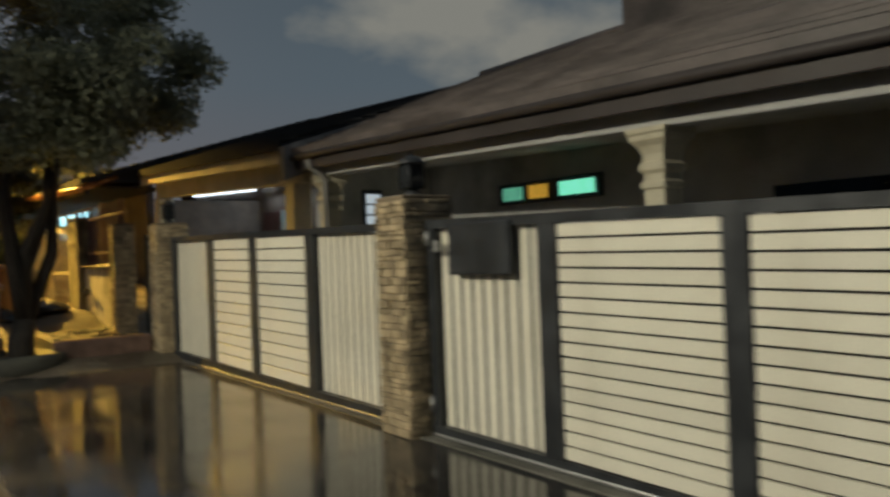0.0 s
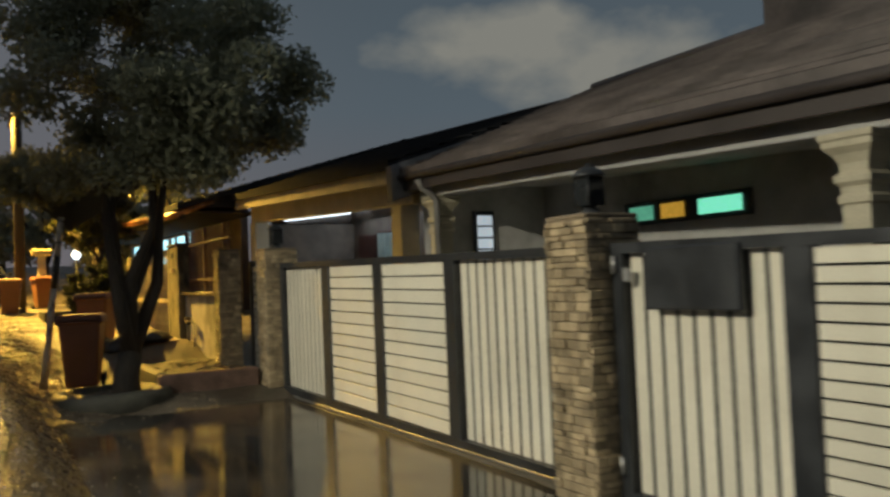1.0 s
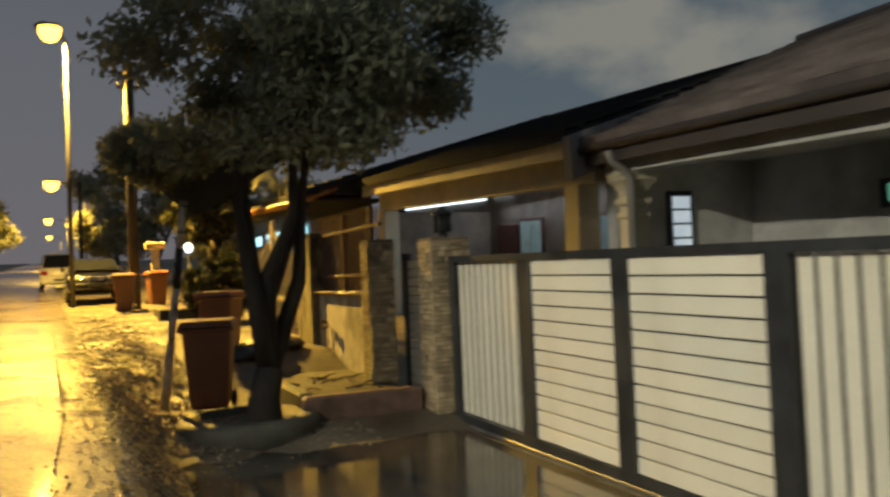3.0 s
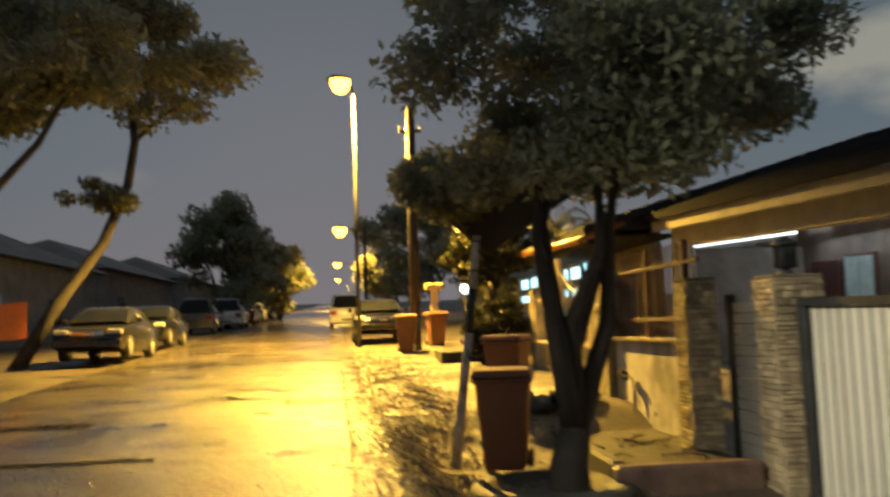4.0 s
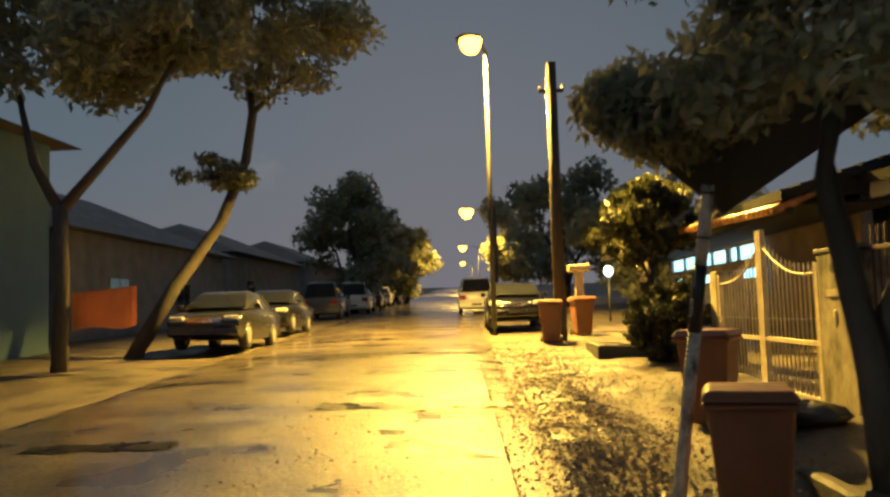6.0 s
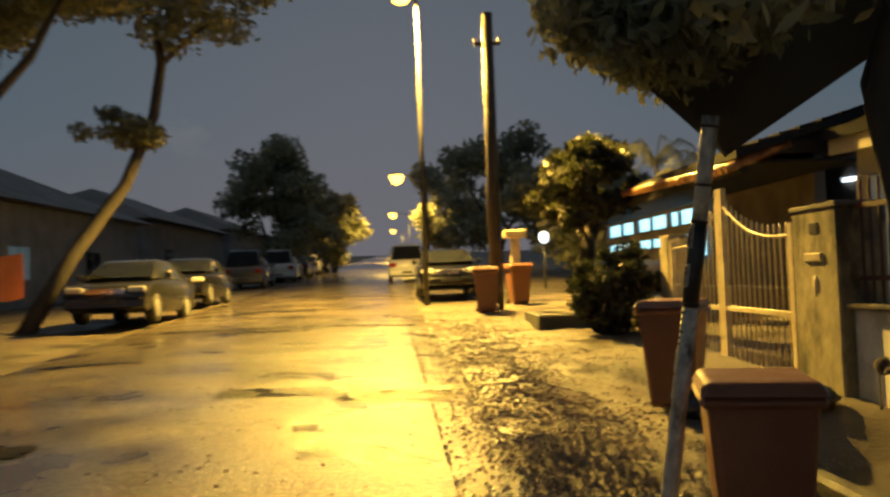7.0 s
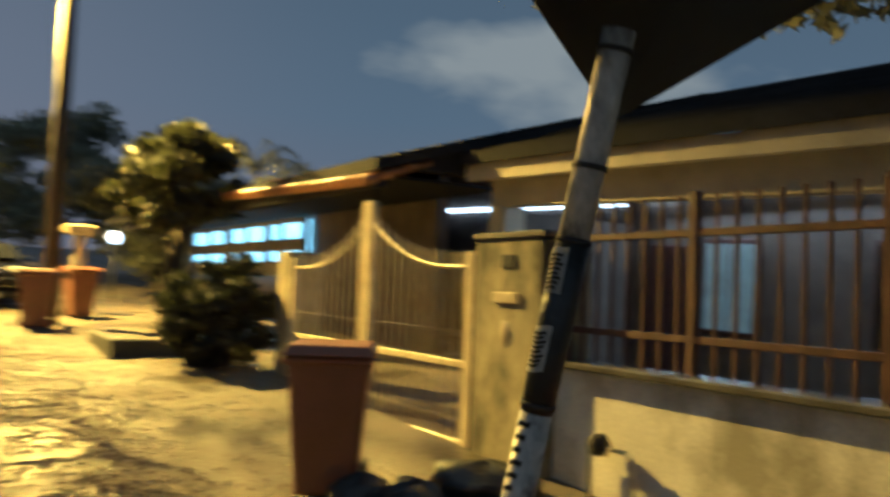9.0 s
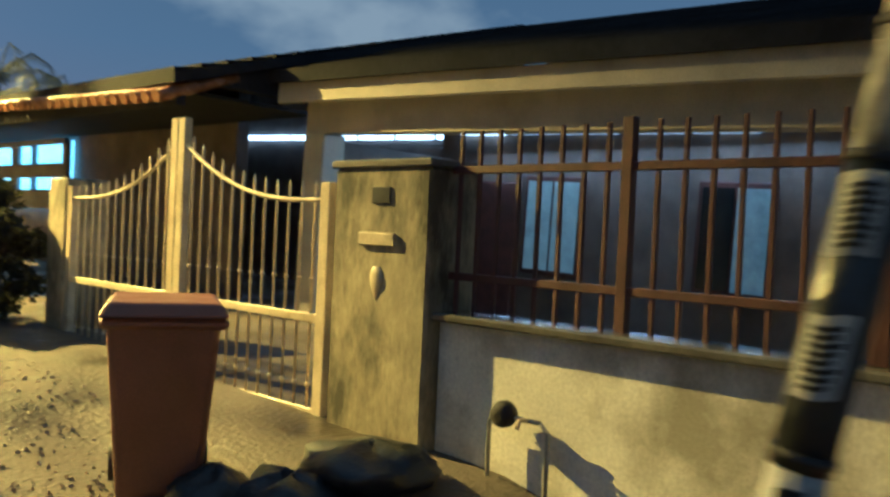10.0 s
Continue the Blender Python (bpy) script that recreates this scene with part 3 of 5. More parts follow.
def gate_run(name, panels, label, rows=16):
    g = thing(name, pose(0, 0, 0), label, "gate")
    lo, hi = min(p[0] for p in panels), max(p[1] for p in panels)
    edges = sorted([p[0] for p in panels] + [p[1] for p in panels])
    posts = [(lo - 0.1, lo)] + [(edges[i], edges[i + 1]) for i in range(1, len(edges) - 1, 2)] + [(hi, hi + 0.1)]
    for a, b in posts:
        part("post", bar(GX - 0.03, a + 0.002, low_z(a) - 0.06, GX + 0.05, b - 0.002, top_z(a) + 0.05, 0.006), M["dark_metal"], g)
    for nm, z, h in (("top_rail", top_z, 0.07), ("bottom_rail", low_z, -0.09)):
        bm = bmesh.new()
        vs = box(bm, GX - 0.034, lo - 0.1, 0, GX + 0.054, hi + 0.1, abs(h))
        for v in vs:
            v.co.z += z(v.co.y) + (0.0 if h > 0 else h)
        part(nm, bm, M["dark_metal"], g)
    for y0, y1, up in panels:
        slat_panel(g, y0, y1, up, rows)
    return g


far_gate = gate_run("sliding_gate", [(5.98, 7.51, True), (7.7, 9.02, False), (9.23, 10.48, False), (10.73, 12.18, True)],
                    "black metal sliding gate with cream horizontal and vertical slats", 12)
near_gate = gate_run("sliding_gate", [(1.27, 2.52, False), (2.69, 3.94, False), (4.13, 5.34, True)],
                     "black metal driveway gate with cream slats and a dark plate")
near_gate2 = gate_run("sliding_gate", [(-3.2, -2.0, True), (-1.8, -0.5, False), (-0.3, 1.0, False)],
                      "black metal driveway gate with cream slats, beyond the pillar")
part("plate", bar(GX - 0.07, 4.37, 1.375, GX - 0.018, 5.1, 1.76, 0.012), M["dark_metal"], near_gate, "plain black square plate")
for dz in (0.3, 1.6):
    part("hinge", rod((GX - 0.05, 5.4, dz), (GX - 0.05, 5.4, dz + 0.12), 0.018), M["steel"], near_gate, "worn steel hinge")
for y, z in ((6.06, 1.62), (5.28, 1.55)):
    part("latch", bar(GX - 0.06, y - 0.03, z, GX - 0.035, y + 0.03, z + 0.09, 0.006), M["steel"], far_gate if y > 6 else near_gate, "small steel latch")
track = thing("gate_track", pose(0, 0, 0), "wet steel gate track on a low concrete sill", "gate track")
part("sill", bar(GX - 0.16, -3.4, -0.05, GX + 0.2, 12.3, 0.10, 0.02), M["concrete"], track)
part("rail", rod((GX - 0.02, -3.4, 0.11), (GX - 0.02, 12.3, 0.125), 0.02), M["steel"], track, "wet steel rail")


def stone_pillar(x, y, z0, z1, wx, wy, seed, label, lantern=False):
    rng = random.Random(seed)
    p = thing("gate_pillar", pose(x, y, z0), label, "pillar", "stone gate pillars")
    h = z1 - z0
    part("core", bar(-wx / 2, -wy / 2, -0.1, wx / 2, wy / 2, h), M["stone_core"], p)
    for face in range(3):
        span = (wy, wx, wx)[face]
        z = 0.0
        while z < h - 0.02:
            ch = min(rng.choice((0.04, 0.052, 0.066)), h - z)
            s = -span / 2 - 0.012
            while s < span / 2:
                ln = min(rng.uniform(0.07, 0.15), span / 2 + 0.012 - s)
                d = rng.uniform(0.008, 0.03)
                if ln > 0.015:
                    g = 0.003
                    if face == 0:
                        bm = bar(-wx / 2 - d, s + g, z + g, -wx / 2 + 0.002, s + ln - g, z + ch - g, 0.005)
                    elif face == 1:
                        bm = bar(s + g, -wy / 2 - d, z + g, s + ln - g, -wy / 2 + 0.002, z + ch - g, 0.005)
                    else:
                        bm = bar(s + g, wy / 2 - 0.002, z + g, s + ln - g, wy / 2 + d, z + ch - g, 0.005)
                    part("stone", bm, M["stone"], p)
                s += ln
            z += ch
    part("cap", bar(-wx / 2 - 0.01, -wy / 2 - 0.01, h, wx / 2 + 0.01, wy / 2 + 0.01, h + 0.03, 0.008), M["stone_core"], p)
    return p


stone_pillar(3.62, 5.665, 0.06, 1.98, 0.44, 0.41, 3, "brown split-stone clad gate pillar carrying a small lantern")
stone_pillar(3.62, 12.47, 0.06, 2.1, 0.44, 0.36, 5, "brown split-stone clad gate pillar at the end of the gate")
stone_pillar(3.22, 13.62, 0.2, 2.15, 0.3, 0.3, 8, "brown split-stone clad pillar on the boundary")


def lantern(x, y, z):
    l = thing("pillar_lantern", pose(x, y, z), "black metal lantern with glass sides on the pillar", "lantern")
    part("base", lathe([(0.08, 0), (0.08, 0.02), (0.05, 0.04), (0.05, 0.06)], 12), M["dark_metal"], l)
    for sx in (-1, 1):
        for sy in (-1, 1):
            part("corner_bar", rod((sx * 0.07, sy * 0.07, 0.06), (sx * 0.066, sy * 0.066, 0.27), 0.009, None, 6), M["dark_metal"], l)
        part("pane", bar(sx * 0.074, -0.066, 0.065, sx * 0.077, 0.066, 0.26), M["glass"], l)
        part("pane", bar(-0.066, sx * 0.074, 0.065, 0.066, sx * 0.077, 0.26), M["glass"], l)
    part("roof", lathe([(0.12, 0.265), (0.12, 0.275), (0.05, 0.33), (0.02, 0.335), (0.02, 0.36)], 12), M["dark_metal"], l)


lantern(3.62, 5.665, 2.01)
lantern(3.62, 12.47, 2.13)

slim = thing("side_gate", pose(0, 0, 0), "narrow grey louvred metal side gate between two stone pillars", "gate")
for y in (12.72, 13.62):
    part("post", bar(3.58, y, 0.15, 3.66, y + 0.1, 2.0, 0.005), M["dark_metal"], slim)
for i in range(15):
    part("louvre", bar(3.6, 12.83, 0.3 + i * 0.108, 3.625, 13.61, 0.3 + i * 0.108 + 0.098, 0.004), M["fascia"], slim)

house = thing("house", pose(0, 0, 0), "single-storey terrace house with deep dark porch and tiled roof", "house")
part("wall", bar(9.0, -6, 0, 9.25, 14.5, 3.3), M["house_wall"], house)
part("side_wall", bar(6.6, 13.4, 0, 14, 13.6, 3.2), M["house_wall"], house)
part("back_wall", bar(14.8, -6, 0, 15, 24, 3.2), M["house_wall"], house)
part("porch_floor", bar(3.9, -6, -0.02, 9.0, 13.4, 0.1), M["concrete"], house)


def leaning(bm, z0, rise):
    """Lift a long member so that it follows the street's rise."""
    for v in bm.verts:
        v.co.z += z0 + rise * v.co.y
    return bm


part("porch_ceiling", leaning(bar(6.17, -6, 0, 9.0, 13.4, 0.05), 2.76, 0.033), M["house_wall"], house)
part("beam", leaning(bar(6.42, -6, 0, 6.75, 13.4, 0.2, 0.01), 2.53, 0.033), M["beam_white"], house, "pale plastered porch beam")
part("fascia", leaning(bar(6.12, -6, 0, 6.17, 13.45, 0.19, 0.008), 2.69, 0.029), M["brown_board"], house, "dark brown eave board")
part("gutter", tube(bmesh.new(), [(6.06, -6, 2.74), (6.06, 13.5, 3.3)], [0.06, 0.06], 10), M["brown_board"], house)
part("downpipe", tube(bmesh.new(), [(6.06, 12.75, 3.2), (6.1, 12.75, 3.08), (6.3, 12.75, 2.96), (6.38, 12.75, 2.85), (6.38, 12.75, 0.1)], [0.055] * 5, 10), M["fascia"], house, "pale round downpipe")


def roof_slope(name, parent, x0, z0, x1, z1, y0, y1, th=0.12, skin="roof", rise=0.0):
    bm = bmesh.new()
    vs = box(bm, x0, y0, 0, x1, y1, th)
    for v in vs:
        f = (v.co.x - x0) / (x1 - x0)
        v.co.z += z0 + (z1 - z0) * f + rise * v.co.y * (1 - f)
    part(name, bm, M[skin], parent)
    step = 0.34
    n = int(math.hypot(x1 - x0, z1 - z0) / step)
    for i in range(n):
        courses = bmesh.new()
        a = i / n
        xa, xb = x0 + (x1 - x0) * a, x0 + (x1 - x0) * (a + 1.08 / n)
        za, zb = z0 + (z1 - z0) * a + th, z0 + (z1 - z0) * (a + 1.0 / n) + th
        vv = [courses.verts.new(q) for q in ((xa, y0, za), (xa, y1, za), (xa, y1, za + 0.05), (xa, y0, za + 0.05), (xb, y0, zb + 0.004), (xb, y1, zb + 0.004))]
        for v in vv:
            v.co.z += rise * v.co.y * (1 - (v.co.x - x0) / (x1 - x0))
        for f in ((0, 1, 2, 3), (3, 2, 5, 4)):
            courses.faces.new([vv[k] for k in f])
        part("tile_course", courses, M[skin], parent)


roof_slope("roof", house, 6.05, 2.9, 11.0, 5.22, -6, 14.2, rise=0.029)
roof_slope("roof_back", house, 11.0, 5.22, 15.2, 3.3, -6, 14.2)
part("ridge_cap", tube(bmesh.new(), [(11, -6, 5.36), (11, 14.2, 5.36)], [0.11, 0.11], 8), M["roof"], house)
part("roof_block", bar(10.3, -6.0, 4.8, 12.2, 9.5, 6.5, 0.05), M["roof"], house)
for y in (13.0, 5.6, -1.6):
    col = thing("porch_column", pose(6.6, y, 0.1), "cream square porch column with a moulded flared capital", "column", "porch columns")
    up = 0.033 * (y - 5.6)
    square = pose(0, 0, 0, 0, 0, 45)
    shaft = lathe([(0.23, 0), (0.23, 0.14), (0.185, 0.18), (0.185, 1.3), (0.185, 2.0 + up)], 4)
    capital = lathe([(0.18, 2.0 + up), (0.22, 2.02 + up), (0.22, 2.07 + up), (0.185, 2.1 + up), (0.185, 2.16 + up), (0.24, 2.2 + up), (0.24, 2.25 + up), (0.19, 2.29 + up),
                     (0.2, 2.36 + up), (0.25, 2.44 + up), (0.33, 2.5 + up), (0.33, 2.55 + up), (0.36, 2.57 + up), (0.36, 2.62 + up)], 4)
    for bm in (shaft, capital):
        for f in bm.faces:
            f.smooth = False
    part("shaft", shaft, M["column"], col, "", square)
    part("capital", capital, M["column"], col, "moulded flared capital", square)
# added piece, no real wall: covers the second roof's brightly lit end
pw = bmesh.new()
for v in box(pw, 5.9, 13.36, 0.0, 11.0, 13.56, 1.0):
    v.co.z = (2.9 if v.co.z < 0.5 else 3.5) + 0.325 * (v.co.x - 5.9)
part("roof_end_cover", pw, M["house_dark"], house, "dark wall added between the two roofs to cover a bright end")
win = thing("window_1", pose(0, 0, 0), "high front window with lit green and amber glass panes", "window", "", "structure")
part("window_frame", bar(8.93, 8.75, 2.3, 8.99, 11.2, 2.66, 0.01), M["dark_metal"], win)
for a, b, k in ((8.87, 9.64, "green_pane"), (9.92, 10.38, "amber_pane"), (10.55, 11.05, "dim_green_pane")):
    part("pane", bar(8.90, a, 2.37, 8.925, b, 2.59, 0.004), M[k], win)

win2 = thing("window_2", pose(0, 0, 0), "narrow lit lattice window at the end of the porch", "window", "", "structure")
part("window_frame", bar(7.44, 13.34, 1.85, 7.86, 13.39, 2.75, 0.006), M["dark_metal"], win2)
for k in range(4):
    part("pane", bar(7.5, 13.32, 1.9 + k * 0.2, 7.8, 13.335, 2.07 + k * 0.2), M["dim_tube"], win2)
for k in range(2):
    part("porch_window", bar(8.93, 2.2 + 2.2 * k, 1.0, 8.99, 3.7 + 2.2 * k, 2.2, 0.01), M["glass"], house)

# ---- second house: wall with grille, double gate, porch ----
A2 = math.degrees(math.atan(0.05))
OX, OY = 3.27, 13.6
H2 = pose(OX, OY, 0.5, 0, 0, 0.8)       # local y runs along the wall, local z from its foot


wall2 = thing("garden_wall", H2, "low stained white garden wall with rusty red grille", "wall")
part("wall_base", bar(0, 0.2, -0.4, 0.16, 2.95, 1.0, 0.012), M["wall_white"], wall2)
part("coping", bar(-0.085, 0.2, 1.0, 0.22, 2.95, 1.05, 0.012), M["wet_coping"], wall2, "mossy concrete coping")
for z in (1.24, 1.87):
    part("rail", bar(0.06, 0.2, z, 0.1, 2.95, z + 0.045, 0.004), M["red_metal"], wall2)
bar_mesh = mesh_of("grille_bar", bar(-0.012, -0.012, 1.05, 0.012, 0.012, 2.12, 0.003), M["red_metal"])
for i in range(19):
    part("grille_bar", bar_mesh, M["red_metal"], wall2, "", pose(0.08, 0.34 + i * 0.142, 0))
for y in (0.55, 1.75):
    part("grille_post", bar(0.05, y, 1.05, 0.11, y + 0.06, 2.14, 0.004), M["red_metal"], wall2)

pil2 = thing("gate_pillar", H2 @ pose(-0.02, 3.38, 0), "tall square mossy plaster gate pillar with letter slot", "pillar")
part("shaft", bar(-0.1, -0.43, -0.3, 0.36, 0.43, 1.9, 0.02), M["pillar"], pil2)
part("foot", bar(-0.15, -0.47, -0.3, 0.4, 0.47, 0.12, 0.03), M["pillar"], pil2)
part("cap", bar(-0.12, -0.45, 1.9, 0.38, 0.45, 1.95, 0.01), M["concrete"], pil2)
part("foot_block", bar(-0.42, 0.3, -0.1, -0.06, 0.66, 0.2, 0.025), M["pillar"], pil2, "low lamplit concrete block")
# drop-shaped stain below the letter slot, added as a raised form
part("stain_drop", lathe([(0.012, -0.13), (0.05, -0.04), (0.055, 0.02), (0.03, 0.07)], 10), M["cream_metal"], pil2, "pale drop-shaped stain built as a raised form", pose(-0.1, 0, 1.22) @ Matrix.Diagonal((0.35, 1, 1, 1)))
part("letter_slot", bar(-0.125, -0.16, 1.42, -0.098, 0.16, 1.5, 0.006), M["cream_metal"], pil2, "cream metal letter slot")
part("number_plate", bar(-0.112, -0.1, 1.68, -0.098, 0.06, 1.78, 0.004), M["dark_metal"], pil2, "small dark plaque with illegible marks")
pil3 = thing("gate_pillar", H2 @ pose(-0.02, 8.1, 0.1), "square mossy plaster gate pillar", "pillar")
part("shaft", bar(-0.08, -0.2, -0.3, 0.36, 0.2, 1.8, 0.02), M["pillar"], pil3)


def leaf_gate(y0, y1, rise_at_end, m):
    g = thing("gate_leaf", m, "cream painted steel gate leaf with swept top and spear heads", "gate", "double gate leaves")
    zb = 0.08
    n = 13
    for nm, z in (("bottom_rail", zb), ("middle_rail", 0.72)):
        part(nm, bar(-0.02, y0, z, 0.02, y1, z + 0.06, 0.005), M["cream_metal"], g)
    pts = []
    for i in range(n + 1):
        f = i / n
        y = y0 + (y1 - y0) * f
        k = f if rise_at_end else 1 - f
        z = 1.55 + 0.66 * max(0.0, k - 0.15) ** 2.2
        pts.append((0, y, z))
        if 0 < i < n:
            part("picket", tube(bmesh.new(), [(0, y, zb + 0.03), (0, y, z + 0.09), (0, y, z + 0.14)], [0.011, 0.011, 0.002], 6), M["cream_metal"], g)
            for zz in (0.28, 1.0):
                part("collar", lathe([(0.012, 0), (0.022, 0.015), (0.012, 0.03)], 6), M["cream_metal"], g, "", pose(0, y, zz))
    part("top_rail", tube(bmesh.new(), pts, [0.018] * len(pts), 6), M["cream_metal"], g)
    for y, z in ((y0, pts[0][2]), (y1, pts[-1][2])):
        tall = (y == y1) == rise_at_end
        part("stile", bar(-0.035, y - 0.05, zb - 0.05, 0.035, y + 0.05, z + (0.2 if tall else 0.12), 0.006), M["cream_metal"], g)
    return g


leaf_gate(3.95, 5.8, True, H2 @ pose(-0.05, 0, 0.15))
leaf_gate(5.91, 7.85, False, H2 @ pose(-0.05, 0, 0.15))

house2 = thing("house", pose(6.0, 13.6, 0.44, 2.1, 0, A2), "single-storey terrace house with lamplit eave and barred porch", "house")
part("wall", bar(3.2, 0.1, 0, 3.4, 8.2, 3.0), M["brown_wall"], house2)
part("porch_ceiling", bar(0.1, 0.0, 2.92, 3.4, 8.1, 2.98), M["house_wall"], house2)
part("fascia", bar(0.0, -0.1, 2.78, 0.06, 8.15, 3.02, 0.01), M["cream_board"], house2)
part("beam", bar(0.35, 0, 2.45, 0.6, 8.0, 2.9, 0.01), M["cream_board"], house2)
for y in (0.3, 7.6):
    part("column", bar(0.3, y, -0.3, 0.66, y + 0.36, 2.45, 0.015), M["column"], house2)
roof_slope("roof", house2, -0.1, 3.0, 5.3, 4.75, 0.0, 8.35, skin="slate")
roof_slope("roof_back", house2, 5.3, 4.75, 9.0, 3.0, 0.0, 8.35)
part("wall_extension", bar(3.7, 8.2, 0, 3.9, 15.5, 3.7), M["brown_wall"], house2)
for i in range(12):
    y = 3.4 + i * 0.9
    part("clerestory_pane", bar(3.12 if y < 7.3 else 3.62, y, 2.77, 3.17 if y < 7.3 else 3.67, y + 0.8, 2.85, 0.004), M["dim_tube" if y < 6.5 else "tube"], house2, "white lit pane under the ceiling")
for a, b, k in ((3.2, 4.0, "soft_glow"), (5.7, 6.5, "curtain"), (1.2, 2.2, "glass")):
    wd = part("window", bar(3.13, a - 0.06, 0.85, 3.19, b + 0.06, 2.2, 0.01), M["red_metal"], house2)
    part("pane", bar(3.11, a, 0.92, 3.125, (a + b) / 2 - 0.02, 2.13), M[k], wd)
    part("pane", bar(3.11, (a + b) / 2 + 0.02, 0.92, 3.125, b, 2.13), M[k if k != "soft_glow" else "glass"], wd)
part("end_wall", bar(0.7, 8.0, -0.3, 3.2, 8.15, 2.42), M["brown_wall"], house2)
part("door", bar(3.12, 6.7, 0, 3.18, 7.6, 2.1, 0.01), M["red_metal"], house2)

meter = thing("water_meter", H2 @ pose(-0.09, 2.38, 0), "black water meter with a brass tap on wall pipes", "water meter")
part("riser", tube(bmesh.new(), [(0.02, 0.1, -0.1), (0.02, 0.1, 0.5), (0.0, 0.06, 0.55), (0.0, -0.25, 0.55)], [0.013] * 4, 8), M["steel"], meter)
part("drop_pipe", tube(bmesh.new(), [(0.0, -0.25, 0.55), (0.02, -0.29, 0.5), (0.02, -0.29, -0.1)], [0.013] * 3, 8), M["steel"], meter)
part("meter_body", lathe([(0.02, -0.05), (0.06, -0.045), (0.075, 0.0), (0.065, 0.04), (0.03, 0.055)], 16), M["rubber"], meter, "black round meter body", pose(-0.01, -0.02, 0.56, 0, 75, 0))
part("tap", tube(bmesh.new(), [(0, -0.17, 0.55), (-0.07, -0.17, 0.56), (-0.09, -0.17, 0.52)], [0.014, 0.012, 0.014], 8), M["cream_metal"], meter, "brass tap")

# ---- bins ----
def make_bin(m, label, name="wheeled_bin"):
    b = thing(name, m, label, "bin", "wheeled bins")
    bm = bmesh.new()
    lo = [(-0.2, -0.24), (0.2, -0.24), (0.2, 0.22), (-0.2, 0.22)]
    hi = [(-0.27, -0.33), (0.27, -0.33), (0.27, 0.3), (-0.27, 0.3)]
    a = [bm.verts.new((x, y, 0.04)) for x, y in lo]
    c = [bm.verts.new((x, y, 0.94)) for x, y in hi]
    bm.faces.new(a[::-1])
    bm.faces.new(c)
    for i in range(4):
        bm.faces.new((a[i], a[(i + 1) % 4], c[(i + 1) % 4], c[i]))
    rounded(bm, 0.04, 3)
    part("body", bm, M["bin"], b)
    part("rim", bar(-0.3, -0.36, 0.9, 0.3, 0.33, 0.955, 0.02), M["bin"], b)
    lid = bmesh.new()
    vs = box(lid, -0.305, -0.39, 0.96, 0.305, 0.34, 1.03)
    for v in vs[4:]:
        v.co.x *= 0.86
        v.co.y *= 0.86
    rounded(lid, 0.018, 2)
    part("lid", lid, M["bin"], b)
    part("handle", tube(bmesh.new(), [(-0.24, 0.34, 0.95), (-0.24, 0.43, 0.97), (0.24, 0.43, 0.97), (0.24, 0.34, 0.95)], [0.016] * 4, 8), M["bin"], b)
    for s in (-1, 1):
        part("wheel", rod((s * 0.2, 0.27, 0.1), (s * 0.255, 0.27, 0.1), 0.1, None, 16), M["rubber"], b, "black rubber wheel")
    part("axle", rod((-0.2, 0.27, 0.1), (0.2, 0.27, 0.1), 0.012), M["steel"], b)
    return b


bin_near = make_bin(pose(1.22, 13.75, 0.3, 0, 0, -14), "terracotta red plastic wheeled bin beside the leaning post")
copy_thing(bin_near, pose(1.83, 17.2, 0.585, 0, 0, -28))
copy_thing(bin_near, pose(0.77, 27.4, road_z(27.4) - 0.03, 0, 0, -5))
copy_thing(bin_near, pose(1.74, 29.9, road_z(29.9) - 0.03, 0, 0, 10))


def rubbish_bag(x, y, z, r, h, seed):
    """A slumped, half-empty bag: creased lower bulge under a flattened top."""
    g = thing("rubbish_bag", pose(x, y, z), "slumped black plastic rubbish bag beside the wheeled bin", "rubbish bag", "rubbish bags")
    n, rows = 20, ((0.55, -0.03), (0.9, 0.03), (1.0, 0.22), (0.97, 0.42), (0.86, 0.62), (0.66, 0.8), (0.4, 0.93), (0.12, 1.0))
    bm = bmesh.new()
    rings = []
    for f, q in rows:
        ring = []
        for k in range(n):
            a = math.tau * k / n
            c, sn = math.cos(a), math.sin(a)
            rr = r * f * (1 + 0.24 * noise.noise((c * 1.6 + seed, sn * 1.6, q * 2)) + 0.12 * noise.noise((c * 4 + seed, sn * 4, q * 5)) + 0.07 * math.sin(7 * a + 5 * q + seed) * (0.3 + q))
            ring.append(bm.verts.new((rr * c, rr * sn, h * q + 0.06 * noise.noise((c * 2 + seed, sn * 2, 3 * q)))))
        rings.append(ring)
    for p, q in zip(rings, rings[1:]):
        for k in range(n):
            bm.faces.new((p[k], p[(k + 1) % n], q[(k + 1) % n], q[k])).smooth = True
    bm.faces.new(rings[0][::-1])
    bm.faces.new(rings[-1])
    part("bag", bm, M["black_wrap"], g)


for bx, by, br, bh in ((1.88, 16.76, 0.22, 0.24), (2.16, 16.52, 0.34, 0.21), (2.56, 16.36, 0.34, 0.19)):
    rubbish_bag(bx, by, ground_z(bx, by) + 0.01, br, bh, bx * 3)

# ---- leaning post with a dark tarpaulin ----
P0, P1 = Vector((0.72, 13.85, 0.35)), Vector((0.965, 13.48, 2.66))


def along(f):
    return P0 + (P1 - P0) * f


